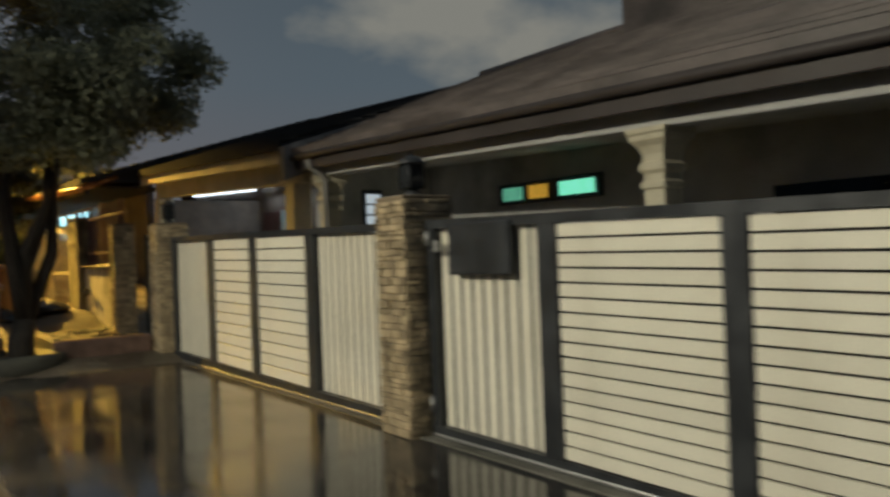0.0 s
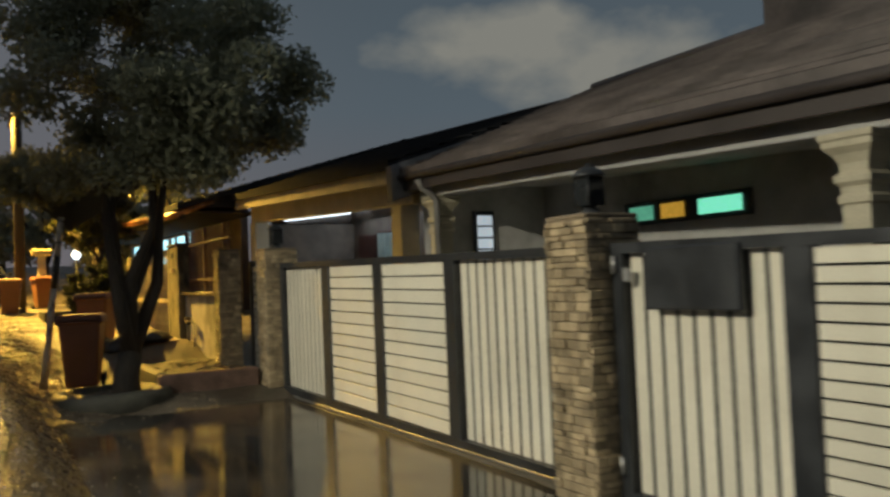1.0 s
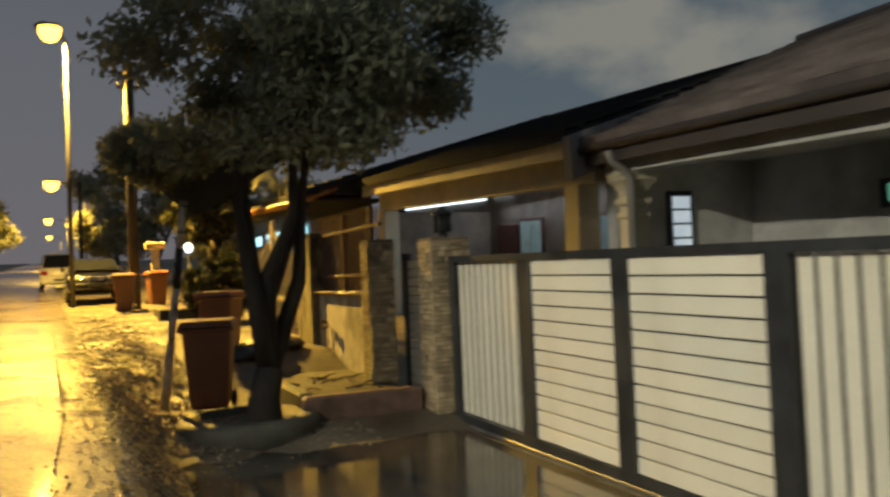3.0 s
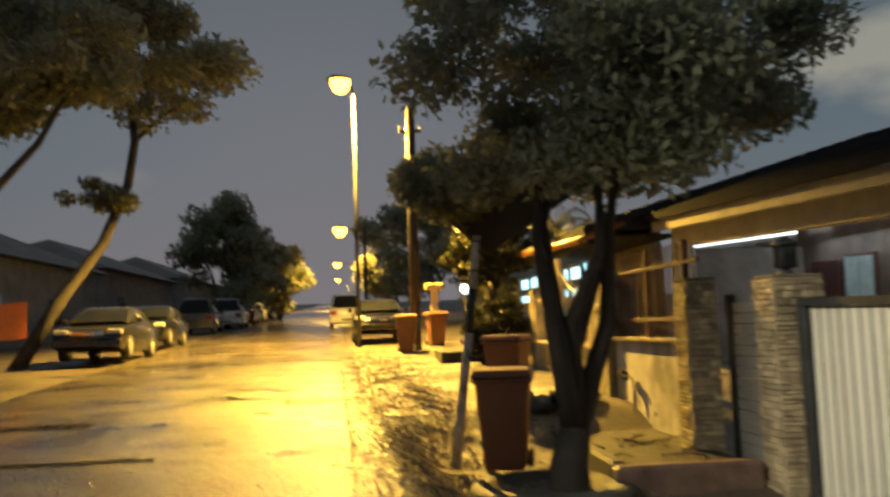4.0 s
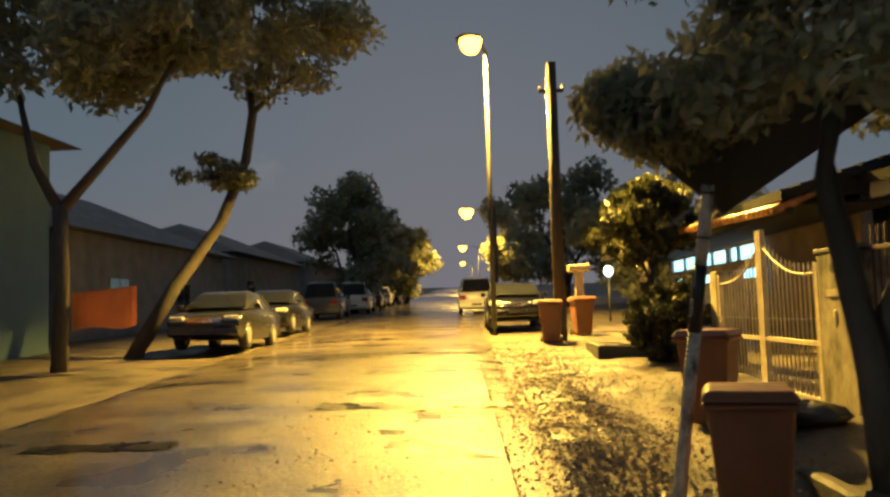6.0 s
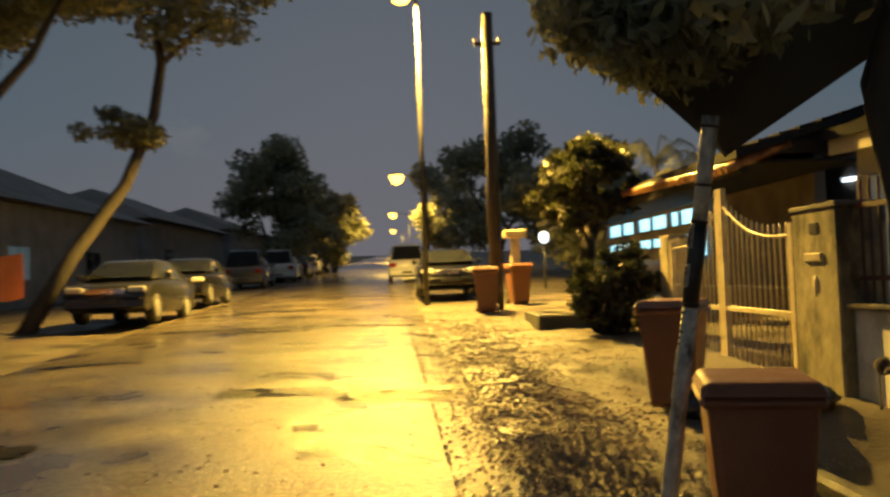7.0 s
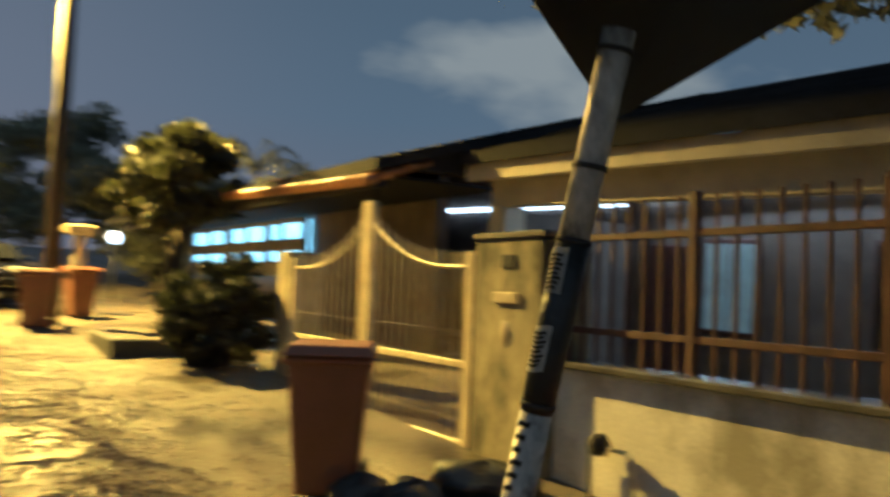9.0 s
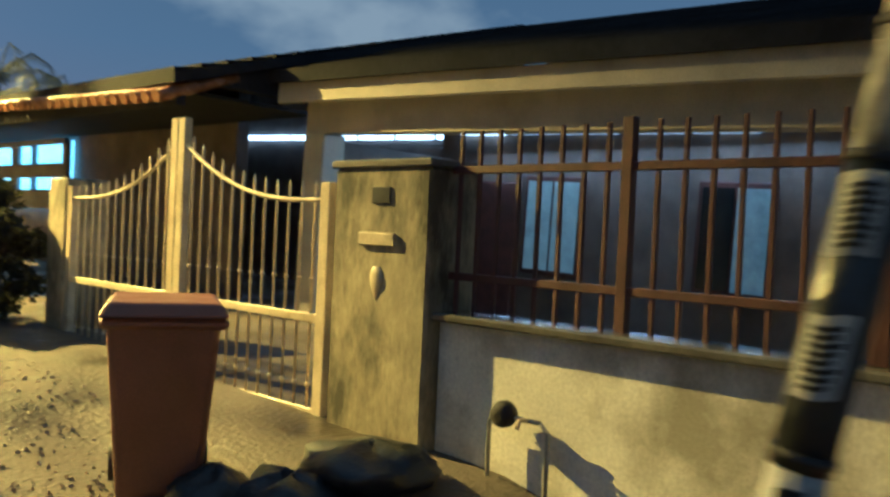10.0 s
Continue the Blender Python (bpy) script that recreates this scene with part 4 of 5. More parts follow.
post = thing("leaning_post", pose(0, 0, 0), "leaning post wrapped in white pipe, black plastic and labels", "post")
part("lower_trunk", tube(bmesh.new(), [along(0), along(0.15), along(0.35), along(0.6)], [0.0502, 0.046, 0.0425, 0.0418], 14), M["pvc"], post, "mottled pale grey lower stretch")
part("black_wrap", tube(bmesh.new(), [along(0.585), along(0.68), along(0.775)], [0.0433, 0.0455, 0.0433], 14), M["black_wrap"], post, "crumpled black plastic wrap")
part("pipe_sleeve", tube(bmesh.new(), [along(0.765), along(0.9), along(1.0)], [0.0418, 0.0410, 0.0433], 14), M["pvc"], post, "blotched pale pipe sleeve")


def half_wrap(f0, f1, a0, a1, r):
    bm = bmesh.new()
    n = 8
    rows = [[bm.verts.new(along(f) + Vector((r * math.cos(radians(a0 + (a1 - a0) * k / n)), r * math.sin(radians(a0 + (a1 - a0) * k / n)), 0.002 * math.sin(k + f * 30)))) for k in range(n + 1)] for f in (f0, f1)]
    for k in range(n):
        bm.faces.new((rows[0][k], rows[0][k + 1], rows[1][k + 1], rows[1][k]))
    bmesh.ops.solidify(bm, geom=list(bm.faces), thickness=0.003)
    return bm


for f0, f1 in ((0.63, 0.68), (0.715, 0.765)):
    tag_part = part("label_wrap", half_wrap(f0, f1, 140, 225, 0.0475), M["paper"], post, "weathered white label")
    for k in range(8):
        f = f0 + (f1 - f0) * (0.1 + 0.1 * k)
        part("print_line", half_wrap(f, f + 0.0035, 160, 205 + 5 * (k % 3), 0.0482), M["lamp_pole"], tag_part)
for f in (0.59, 0.77, 0.85, 0.975):
    part("tie", tube(bmesh.new(), [along(f), along(f + 0.006)], [0.0464, 0.0464], 14), M["rubber"], post)
for k in range(6):
    part("print_line", half_wrap(0.5 + 0.014 * k, 0.506 + 0.014 * k, 165, 205 + 7 * (k % 3), 0.0436), M["rubber"], post, "black illegible print line")
for f, a in ((0.3, 80), (0.38, 170), (0.44, 130)):
    part("paper_scrap", half_wrap(f, f + 0.05, a, a + 70, 0.0479), M["paper"], post, "torn grey paper scrap")
tarp = thing("hanging_tarpaulin", pose(1.08, 13.62, 2.47), "black tarpaulin sagging to a point behind the post", "tarpaulin")
bm = bmesh.new()
apex = bm.verts.new((0, 0, 0))
rim = [bm.verts.new(p) for p in ((-0.1, 0.75, 0.95), (-0.45, -0.02, 0.42), (0.1, -0.5, 0.85), (1.0, -0.3, 0.66))]
for i in range(4):
    bm.faces.new((apex, rim[i], rim[(i + 1) % 4]))
bmesh.ops.solidify(bm, geom=list(bm.faces), thickness=0.01)
part("sheet", bm, M["tarp"], tarp)
corners = ((-0.1, 0.75, 0.95), (-0.45, -0.02, 0.42), (0.1, -0.5, 0.85), (1.0, -0.3, 0.66))
for a, b in zip(corners, corners[1:] + corners[:1]):
    part("hem", rod(a, b, 0.012, None, 6), M["tarp"], tarp)
part("tie_rope", rod((0, 0, 0), (-0.1, -0.12, 0.08), 0.006, None, 6), M["fascia"], tarp, "thin pale tie rope")

# ---- tree on its kerbed bed ----
bed = thing("planting_bed", pose(0, 0, 0), "raised soil bed with a worn concrete kerb", "planter")
part("kerb", bar(2.0, 12.55, 0.0, 3.35, 12.72, 0.5, 0.03), M["red_kerb"], bed, "worn reddish brick kerb")
# side kerb and mulch are coloured darker to carry the bed's shade
part("kerb", bar(2.0, 12.72, 0.0, 2.15, 15.2, 0.52, 0.03), M["ring"], bed)
part("soil", bar(2.15, 12.72, 0.0, 3.3, 15.2, 0.46, 0.03), M["mulch"], bed, "wet leaf mulch with shade put into its dark colour")
twig_rng = random.Random(17)
for _ in range(14):
    tx, ty, ta, tl = twig_rng.uniform(2.2, 3.1), twig_rng.uniform(12.8, 14.2), twig_rng.uniform(0, math.tau), twig_rng.uniform(0.25, 0.5)
    part("twig", tube(bmesh.new(), [(tx, ty, 0.47), (tx + tl * 0.5 * math.cos(ta), ty + tl * 0.5 * math.sin(ta), 0.52), (tx + tl * math.cos(ta + 0.3), ty + tl * math.sin(ta + 0.3), 0.5)], [0.014, 0.01, 0.004], 5), M["bark_light"], bed, "fallen dry twig")
ring = thing("tree_kerb", pose(1.45, 12.7, 0.2), "low round concrete kerb round the tree foot", "kerb")
part("ring", lathe([(0.72, -0.2), (0.74, 0.1), (0.7, 0.16), (0.55, 0.17), (0.5, 0.1)], 20), M["ring"], ring)

tree = thing("street_tree", pose(0, 0, 0), "dark leafy street tree with several stems", "tree")
limbs(tree, (1.62, 12.75, 0.2), (1.7, 12.8, 0.8), [(1.35, 12.6, 3.3), (1.62, 12.9, 3.5), (1.95, 12.5, 3.5), (2.15, 13.0, 3.4), (2.4, 12.8, 3.6)], 0.18, M["bark"], 4)
leaves("crown", clump_cloud((2.4, 13.1, 4.4), (1.95, 1.7, 1.75), 58, 0.5, 11) + [((0.8, 13.4, 3.1), (0.4, 0.5, 0.34)), ((0.95, 12.6, 3.15), (0.5, 0.45, 0.35)), ((1.6, 12.2, 3.15), (0.6, 0.4, 0.35)), ((2.5, 12.0, 3.2), (0.6, 0.4, 0.35))],
       40000, 0.058, M["leaf"], tree, 5, 0.7)

leaves("low_spray", [((0.42, 13.5, 3.2), (0.34, 0.35, 0.26)), ((0.62, 13.35, 3.02), (0.36, 0.3, 0.24)), ((0.85, 13.55, 2.95), (0.3, 0.3, 0.2)), ((0.95, 13.2, 3.15), (0.4, 0.35, 0.3)), ((0.6, 13.9, 3.35), (0.4, 0.4, 0.3))],
       6500, 0.045, M["leaf"], tree, 15, 0.8)


# ---- poles, lamps, cables ----
def street_lamp(px, py, hx, hy, hz, label, lens="sodium_lens"):
    z0 = road_z(py)
    # far lens bowls are oversized, the lamps' glare put into their shape
    k = 1.0 if py < 40 else 1.7
    s = thing("street_lamp", pose(px, py, z0), label, "street lamp", "street lamps")
    h = hz - z0
    part("pole", tube(bmesh.new(), [(0, 0, -0.2), (0, 0, h * 0.5), (0, 0, h - 0.3)], [0.075, 0.06, 0.045], 10), M["lamp_pole"], s)
    part("arm", tube(bmesh.new(), [(0, 0, h - 0.3), ((hx - px) * 0.4, (hy - py) * 0.4, h - 0.03), (hx - px, hy - py, h)], [0.04, 0.032, 0.028], 8), M["lamp_pole"], s)
    part("housing", tube(bmesh.new(), [(hx - px + 0.15, hy - py, h + 0.05), (hx - px - 0.3, hy - py, h + 0.06), (hx - px - 0.5, hy - py, h + 0.02)], [0.09, 0.13, 0.06], 10), M["lamp_pole"], s)
    part("lens", lathe([(0.08 * k, -0.42 * k), (0.2 * k, -0.36 * k), (0.29 * k, -0.2 * k), (0.32 * k, 0.0)], 16), M[lens], s, "glowing lens bowl", pose(hx - px - 0.1, hy - py, h)).visible_shadow = False
    return s


for lx, ly, lz, _ in LAMPS:
    street_lamp(lx + (0.3 if ly < 40 else 2.2), ly + 0.3, lx, ly, lz, "steel street lamp with a glowing sodium head over the road")
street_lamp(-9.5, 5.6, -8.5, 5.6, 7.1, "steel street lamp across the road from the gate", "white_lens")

upole = thing("utility_pole", pose(1.06, 28.25, road_z(28.25)), "dark timber utility pole beside the bins", "utility pole")
part("pole", tube(bmesh.new(), [(0, 0, -0.3), (0, 0, 3), (0.02, 0, 6.85)], [0.16, 0.145, 0.12], 12), M["wood_pole"], upole)
part("conduit", rod((-0.13, -0.05, 0), (-0.1, -0.04, 6.5), 0.02), M["steel"], upole)
part("crossarm", bar(-0.3, -0.04, 6.1, 0.3, 0.04, 6.18, 0.006), M["wood_pole"], upole)
for s in (-0.28, 0.28):
    part("insulator", lathe([(0.03, 0), (0.045, 0.03), (0.02, 0.05), (0.04, 0.08), (0.01, 0.1)], 10), M["paper"], upole, "", pose(s, 0, 6.18))


# ---- cars ----
def car_paint(name, colour):
    return mat(name, colour, 0.16, scale=2, spread=0.08, bump=0, coat=0.2, rough_spread=0.05)


# silver is taken near black: the trees' shade is put into the paint
PAINT = {"silver": car_paint("tree_shaded_paint", (0.018, 0.018, 0.018)), "black": car_paint("black_paint", (0.007, 0.007, 0.008)),
         "white": car_paint("white_paint", (0.6, 0.6, 0.58)), "grey": car_paint("grey_paint", (0.1, 0.1, 0.105))}


def car(m, paint, label, style="sedan"):
    """A parked car: nose along +y."""
    c = thing("car", m, label, "car", "parked cars")
    tall = style != "sedan"
    L, W, H = (4.3, 1.7, 1.42) if not tall else (4.2, 1.74, 1.75)
    if tall:
        side = [(-2.08, 0.35), (-2.12, 0.75), (-2.05, 0.98), (-1.95, 1.0), (1.1, 1.0), (1.95, 0.88), (2.1, 0.7), (2.08, 0.35)]
        cab = [(-2.02, 0.98), (-1.8, 1.68), (-1.5, H), (0.1, H), (0.5, 1.66), (1.2, 1.0)]
    else:
        side = [(-2.1, 0.35), (-2.15, 0.7), (-2.05, 0.92), (-1.35, 0.95), (1.0, 0.92), (1.9, 0.8), (2.12, 0.62), (2.1, 0.35)]
        cab = [(-1.6, 0.93), (-0.95, 1.33), (-0.6, H), (0.15, H), (0.45, 1.36), (1.2, 0.92)]

    def loft(profile, w0, w1, z0, z1, bevel):
        bm = bmesh.new()
        width = lambda z: w0 + (w1 - w0) * (z - z0) / (z1 - z0)
        a = [bm.verts.new((-width(z), y, z)) for y, z in profile]
        b = [bm.verts.new((width(z), y, z)) for y, z in profile]
        bm.faces.new(a)
        bm.faces.new(b[::-1])
        n = len(profile)
        for i in range(n):
            bm.faces.new((a[i], b[i], b[(i + 1) % n], a[(i + 1) % n]))
        rounded(bm, bevel, 2)
        for f in bm.faces:
            f.smooth = True
        return bm

    body = part("body", loft(side + [(1.75, 0.22), (-1.75, 0.22)], W / 2 - 0.06, W / 2, 0.2, 0.9, 0.05), paint, c)
    part("cabin", loft(cab, W / 2 - 0.07, W / 2 - 0.26, 0.92, H, 0.06), paint, c)
    glass_cab = [(y * 0.93 - 0.02, 0.96 + (z - 0.92) * 0.8) for y, z in cab]
    part("side_glass", loft(glass_cab, W / 2 - 0.055, W / 2 - 0.2, 0.92, H, 0.02), M["glass"], c)
    for nm, (ya, za), (yb, zb), o in (("windscreen", cab[-1], cab[-2], 1), ("rear_window", cab[0], cab[1], -1)):
        bm = bmesh.new()
        q = [bm.verts.new(p) for p in ((-W / 2 + 0.14, ya + o * 0.012, za + 0.06), (W / 2 - 0.14, ya + o * 0.012, za + 0.06), (W / 2 - 0.28, yb + o * 0.03, zb - 0.02), (-W / 2 + 0.28, yb + o * 0.03, zb - 0.02))]
        bm.faces.new(q)
        bmesh.ops.solidify(bm, geom=list(bm.faces), thickness=0.012)
        part(nm, bm, M["glass"], c)
    for sx in (-1, 1):
        part("headlight", bar(sx * 0.45, 1.93, 0.62, sx * 0.8, 2.1, 0.76, 0.03), M["clear"], c, "clear headlamp lens")
        part("tail_light", bar(sx * 0.5, -2.16, 0.7, sx * 0.82, -2.0, 0.9, 0.03), M["red_lens"], c, "red tail lamp lens")
        part("side_mirror", bar(sx * 0.86, 0.75, 0.95, sx * 1.0, 0.9, 1.08, 0.03), paint, c)
        part("door_handle", bar(sx * (W / 2 - 0.01), -0.3, 0.78, sx * (W / 2 + 0.02), -0.12, 0.81, 0.006), M["chrome"], c)
        for y in (-1.3, 1.3):
            w = part("wheel", lathe([(0.2, -0.1), (0.29, -0.1), (0.31, -0.06), (0.31, 0.06), (0.29, 0.1), (0.2, 0.1)], 20), M["rubber"], c, "black tyre", pose(sx * (W / 2 - 0.11), y, 0.31, 0, 90, 0))
            part("rim", lathe([(0.19, -0.108), (0.2, 0.0), (0.19, 0.108), (0.05, 0.115)], 12), M["steel"], w)
    part("grille", bar(-0.4, 2.06, 0.6, 0.4, 2.13, 0.72, 0.01), M["chrome"], c)
    for y in (2.1, -2.16):
        part("bumper", bar(-W / 2 + 0.05, y - 0.06, 0.3, W / 2 - 0.05, y + 0.08, 0.52, 0.04), paint, c)
        part("number_plate", bar(-0.25, y + (0.08 if y > 0 else -0.07), 0.4, 0.25, y + (0.09 if y > 0 else -0.06), 0.5), M["dark_metal"], c, "plain dark plate")
    return c


def on_road(u, y, turn=0.0):
    return pose(u + bend(y), y, road_z(y) + 0.005, math.degrees(math.atan(0.033)), 0, A2 + turn)


car(on_road(-6.35, 28.3, 180), PAINT["silver"], "sedan parked nose-on at the verge, tree shade in its near-black paint")
car(on_road(-6.5, 34.3, 180), PAINT["black"], "black sedan parked in the row")
car(on_road(-6.9, 47.5), PAINT["grey"], "grey people carrier parked under the trees", "mpv")
car(on_road(-6.3, 54.5), PAINT["white"], "white people carrier parked under the trees", "mpv")
car(on_road(-6.2, 61), PAINT["silver"], "shade-darkened sedan parked further along")
car(on_road(-6.2, 68), PAINT["white"], "white sedan parked further along")
car(on_road(-6.2, 76), PAINT["silver"], "shade-darkened people carrier parked further along", "mpv")
car(on_road(-6.2, 86), PAINT["grey"], "grey sedan parked further along")
car(on_road(1.1, 33.9, 180), PAINT["black"], "black sedan parked on the verge past the bins")
car(on_road(0.3, 49.5), PAINT["white"], "pale people carrier parked half on the road", "mpv")


# ---- trees across the road and further on ----
def far_tree(x, y, h, r, count, leaf_size, label, material="leaf", seed=1, cone=False, base_gap=0.25, droop=0.3):
    z0 = ground_z(x, y) if x > -12 else road_z(y)
    t = thing("tree", pose(x, y, z0), label, "tree")
    limbs(t, (0, 0, 0), (0.1, 0, h * base_gap), [(r * 0.5, 0, h * 0.6), (-r * 0.5, 0.2, h * 0.62), (0, r * 0.4, h * 0.75), (0.1, -r * 0.4, h * 0.7)], 0.14 + h * 0.012, M["bark"], seed)
    cl = clump_cloud((0, 0, h * (0.5 + base_gap / 2)), (r, r, h * (0.5 - base_gap / 2)), 40, r * 0.3, seed + 50)
    if cone:
        cl = [((c[0] * (1.25 - c[2] / h * 0.75), c[1] * (1.25 - c[2] / h * 0.75), c[2]), q) for c, q in cl]
    leaves("crown", cl, count, leaf_size, M[material], t, seed, droop)
    return t


far_tree(-8.9, 56, 8.2, 3.6, 9000, 0.2, "dense dark tree standing over the parked cars", seed=21, cone=True, base_gap=0.12)
far_tree(-7.6, 72, 6.0, 2.8, 5000, 0.22, "dark rounded tree beside the road", seed=22, base_gap=0.15)
far_tree(-10.5, 86, 7.0, 3.5, 4000, 0.26, "dark tree beside the road", seed=23, base_gap=0.15)
far_tree(3.4, 55, 8.0, 3.6, 6000, 0.22, "dark tree behind the parked cars", seed=24, base_gap=0.15)
far_tree(1.6, 70, 8.5, 3.3, 5000, 0.24, "dark roadside tree far along the street", seed=25, base_gap=0.2)
far_tree(6.0, 44, 5.5, 3.0, 5000, 0.2, "dark garden tree behind the bins", seed=26, base_gap=0.15)
far_tree(9.0, 60, 7.0, 4.0, 5000, 0.24, "dark garden tree in the distance", seed=27, base_gap=0.15)
# lamplit fruit tree and the shrub in front of the third house
far_tree(3.1, 28.0, 3.8, 1.2, 5200, 0.12, "lamplit olive-green fruit tree in a front garden", "leaf_olive", 31, base_gap=0.48, droop=1.4)
far_tree(2.5, 22.5, 1.5, 0.72, 9000, 0.055, "dark dense shrub beside the gate pillar", "leaf_hedge", 32, base_gap=0.0)


def palm(x, y, heights, label, seed):
    """A clump of slender stems, each with a head of arching fronds of many narrow leaflets."""
    rng = random.Random(seed)
    p = thing("palm_tree", pose(x, y, ground_z(x, y)), label, "palm tree")
    for k, (dx, dy, h) in enumerate(heights):
        part("trunk", tube(bmesh.new(), [(dx * 0.5, dy * 0.5, -0.2), (dx * 0.8, dy * 0.8, h * 0.5), (dx, dy, h)], [0.1, 0.08, 0.06], 8), M["bark"], p)
        for i in range(11):
            a, reach, lift = math.tau * i / 11 + rng.uniform(-0.2, 0.2), rng.uniform(1.1, 1.6), rng.uniform(0.3, 1.0)
            ca, sa = math.cos(a), math.sin(a)
            rib = [Vector((dx + ca * reach * f, dy + sa * reach * f, h + lift * math.sin(f * 2.6) - 0.45 * f * f)) for f in (0, 0.25, 0.5, 0.75, 1.0)]
            bm = tube(bmesh.new(), rib, [0.018, 0.015, 0.012, 0.008, 0.004], 5)
            for j in range(1, 22):
                f = j / 22 * 4
                q = rib[int(f)].lerp(rib[int(f) + 1], f - int(f))
                ln = 0.34 * math.sin(0.4 + 2.4 * j / 22)
                for sd in (-1, 1):
                    tip = q + Vector((-sa * sd * ln + ca * 0.12, ca * sd * ln + sa * 0.12, -0.16 - rng.uniform(0, 0.12)))
                    w = Vector((ca, sa, 0)) * 0.022
                    bm.faces.new([bm.verts.new(v) for v in (q - w, q + w, tip)])
            part("frond", bm, M["leaf"], p)
    return p


palm(6.6, 33.0, ((-0.4, 0, 3.7), (1.4, 0.4, 3.3), (0.4, -0.5, 3.0)), "dark clump of garden palms behind the roof", 33)


old = thing("tree", pose(-7.4, 27.5, road_z(27.5)), "tall leaning tree with a wide dark crown", "tree")
part("trunk", tube(bmesh.new(), [(-1.5, -1, -0.2), (-0.8, 0, 1.6), (-0.1, 1.2, 3.2), (0.35, 2.0, 5.0), (0.4, 2.5, 6.4), (0.2, 2.7, 7.5)], [0.2, 0.17, 0.15, 0.13, 0.12, 0.08], 10), M["bark_light"], old)
part("limb", tube(bmesh.new(), [(0.4, 2.5, 6.4), (1.1, 2.8, 7.2), (1.9, 3.0, 7.8)], [0.09, 0.06, 0.03], 8), M["bark_light"], old)
leaves("crown", clump_cloud((0.2, 2.2, 8.9), (3.4, 3.2, 1.7), 46, 0.8, 61), 15000, 0.13, M["leaf"], old, 62)
leaves("low_spray", clump_cloud((-0.3, 1.5, 4.6), (0.9, 0.6, 0.35), 8, 0.4, 63), 1300, 0.1, M["leaf"], old, 64)
old2 = thing("tree", pose(-8.9, 23.5, road_z(23.5)), "forked pale-barked tree beside the banner", "tree")
part("trunk", tube(bmesh.new(), [(0, 0, -0.2), (0.05, 0, 1.5), (0.0, 0, 3.2)], [0.17, 0.15, 0.15], 10), M["bark_light"], old2)
part("limb", tube(bmesh.new(), [(0, 0, 3.1), (0.7, 0.2, 4.0), (1.5, 0.5, 5.1), (2.1, 0.6, 6.3)], [0.12, 0.1, 0.08, 0.04], 8), M["bark_light"], old2)
part("limb", tube(bmesh.new(), [(0, 0, 3.1), (-0.6, 0.1, 4.1), (-1.0, 0.2, 5.6)], [0.12, 0.09, 0.05], 8), M["bark_light"], old2)
leaves("crown", clump_cloud((0.2, 0.4, 7.4), (3.6, 3.0, 1.9), 46, 0.8, 71), 15000, 0.13, M["leaf"], old2, 72)

banner = thing("banner", pose(-8.4, 23.8, road_z(23.8) + 0.75), "faded orange cloth banner tied between trunks", "banner")
bm = bmesh.new()
n = 10
for j in range(2):
    for i in range(n + 1):
        bm.verts.new((-0.4 + i * 0.13, 0.03 * math.sin(i * 0.9), j * 0.75 + 0.01 * i + 0.05 * math.sin(i * 0.6) * (1 - j)))
bm.verts.ensure_lookup_table()
for i in range(n):
    bm.faces.new([bm.verts[k] for k in (i, i + 1, n + 2 + i, n + 1 + i)])
bmesh.ops.solidify(bm, geom=list(bm.faces), thickness=0.006)
part("cloth", bm, M["banner"], banner)


# ---- houses across the road ----
def low_house(x, y, w, d, h, rise, label, wall="house_dark", windows=()):
    z0 = road_z(y)
    hs = thing("house", pose(x, y, z0), label, "house")
    part("wall", bar(-d, 0, -0.5, 0, w, h, 0.02), M[wall], hs)
    bm = bmesh.new()
    lo = [bm.verts.new(p) for p in ((-d - 0.6, -0.6, h), (0.6, -0.6, h), (0.6, w + 0.6, h), (-d - 0.6, w + 0.6, h))]
    ra, rb = bm.verts.new((-d / 2, d / 2, h + rise)), bm.verts.new((-d / 2, w - d / 2, h + rise))
    for f in ((lo[0], lo[1], ra), (lo[1], lo[2], rb, ra), (lo[2], lo[3], rb), (lo[3], lo[0], ra, rb), (lo[3], lo[2], lo[1], lo[0])):
        bm.faces.new(f)
    part("roof", bm, M["roof"], hs)
    for yy, zz, ww, hh, k in windows:
        wd = part("window", bar(0.0, yy, zz, 0.05, yy + ww, zz + hh, 0.01), M["fascia"], hs)
        for j in range(2):
            part("pane", bar(0.05, yy + 0.06 + j * ww / 2, zz + 0.06, 0.065, yy + ww / 2 - 0.04 + j * ww / 2, zz + hh - 0.06), M[k], wd)
    return hs


M["teal_wall"] = mat("pale_teal_render", (0.11, 0.2, 0.29), 0.8, scale=1.5, spread=0.15, bump=0.2)
low_house(-12.2, 18.5, 10.5, 9, 5.8, 2.0, "two-storey pale teal house behind the trees", "teal_wall", ((6.5, 3.3, 1.6, 1.3, "soft_glow"), (6.5, 0.9, 1.6, 1.3, "glass")))
low_house(-14.0, 33, 15, 9, 3.6, 2.4, "dark single-storey house behind the parked cars", windows=((3, 1.0, 1.5, 1.2, "soft_glow"), (9, 1.0, 1.5, 1.2, "glass")))
low_house(-15.0, 52, 16, 9, 3.6, 2.2, "dark single-storey house further up the street", windows=((3, 1.0, 1.5, 1.2, "glass"),))
low_house(-15.5, 72, 18, 9, 3.6, 2.2, "dark single-storey house far up the street", windows=((3, 1.0, 1.5, 1.2, "glass"),))

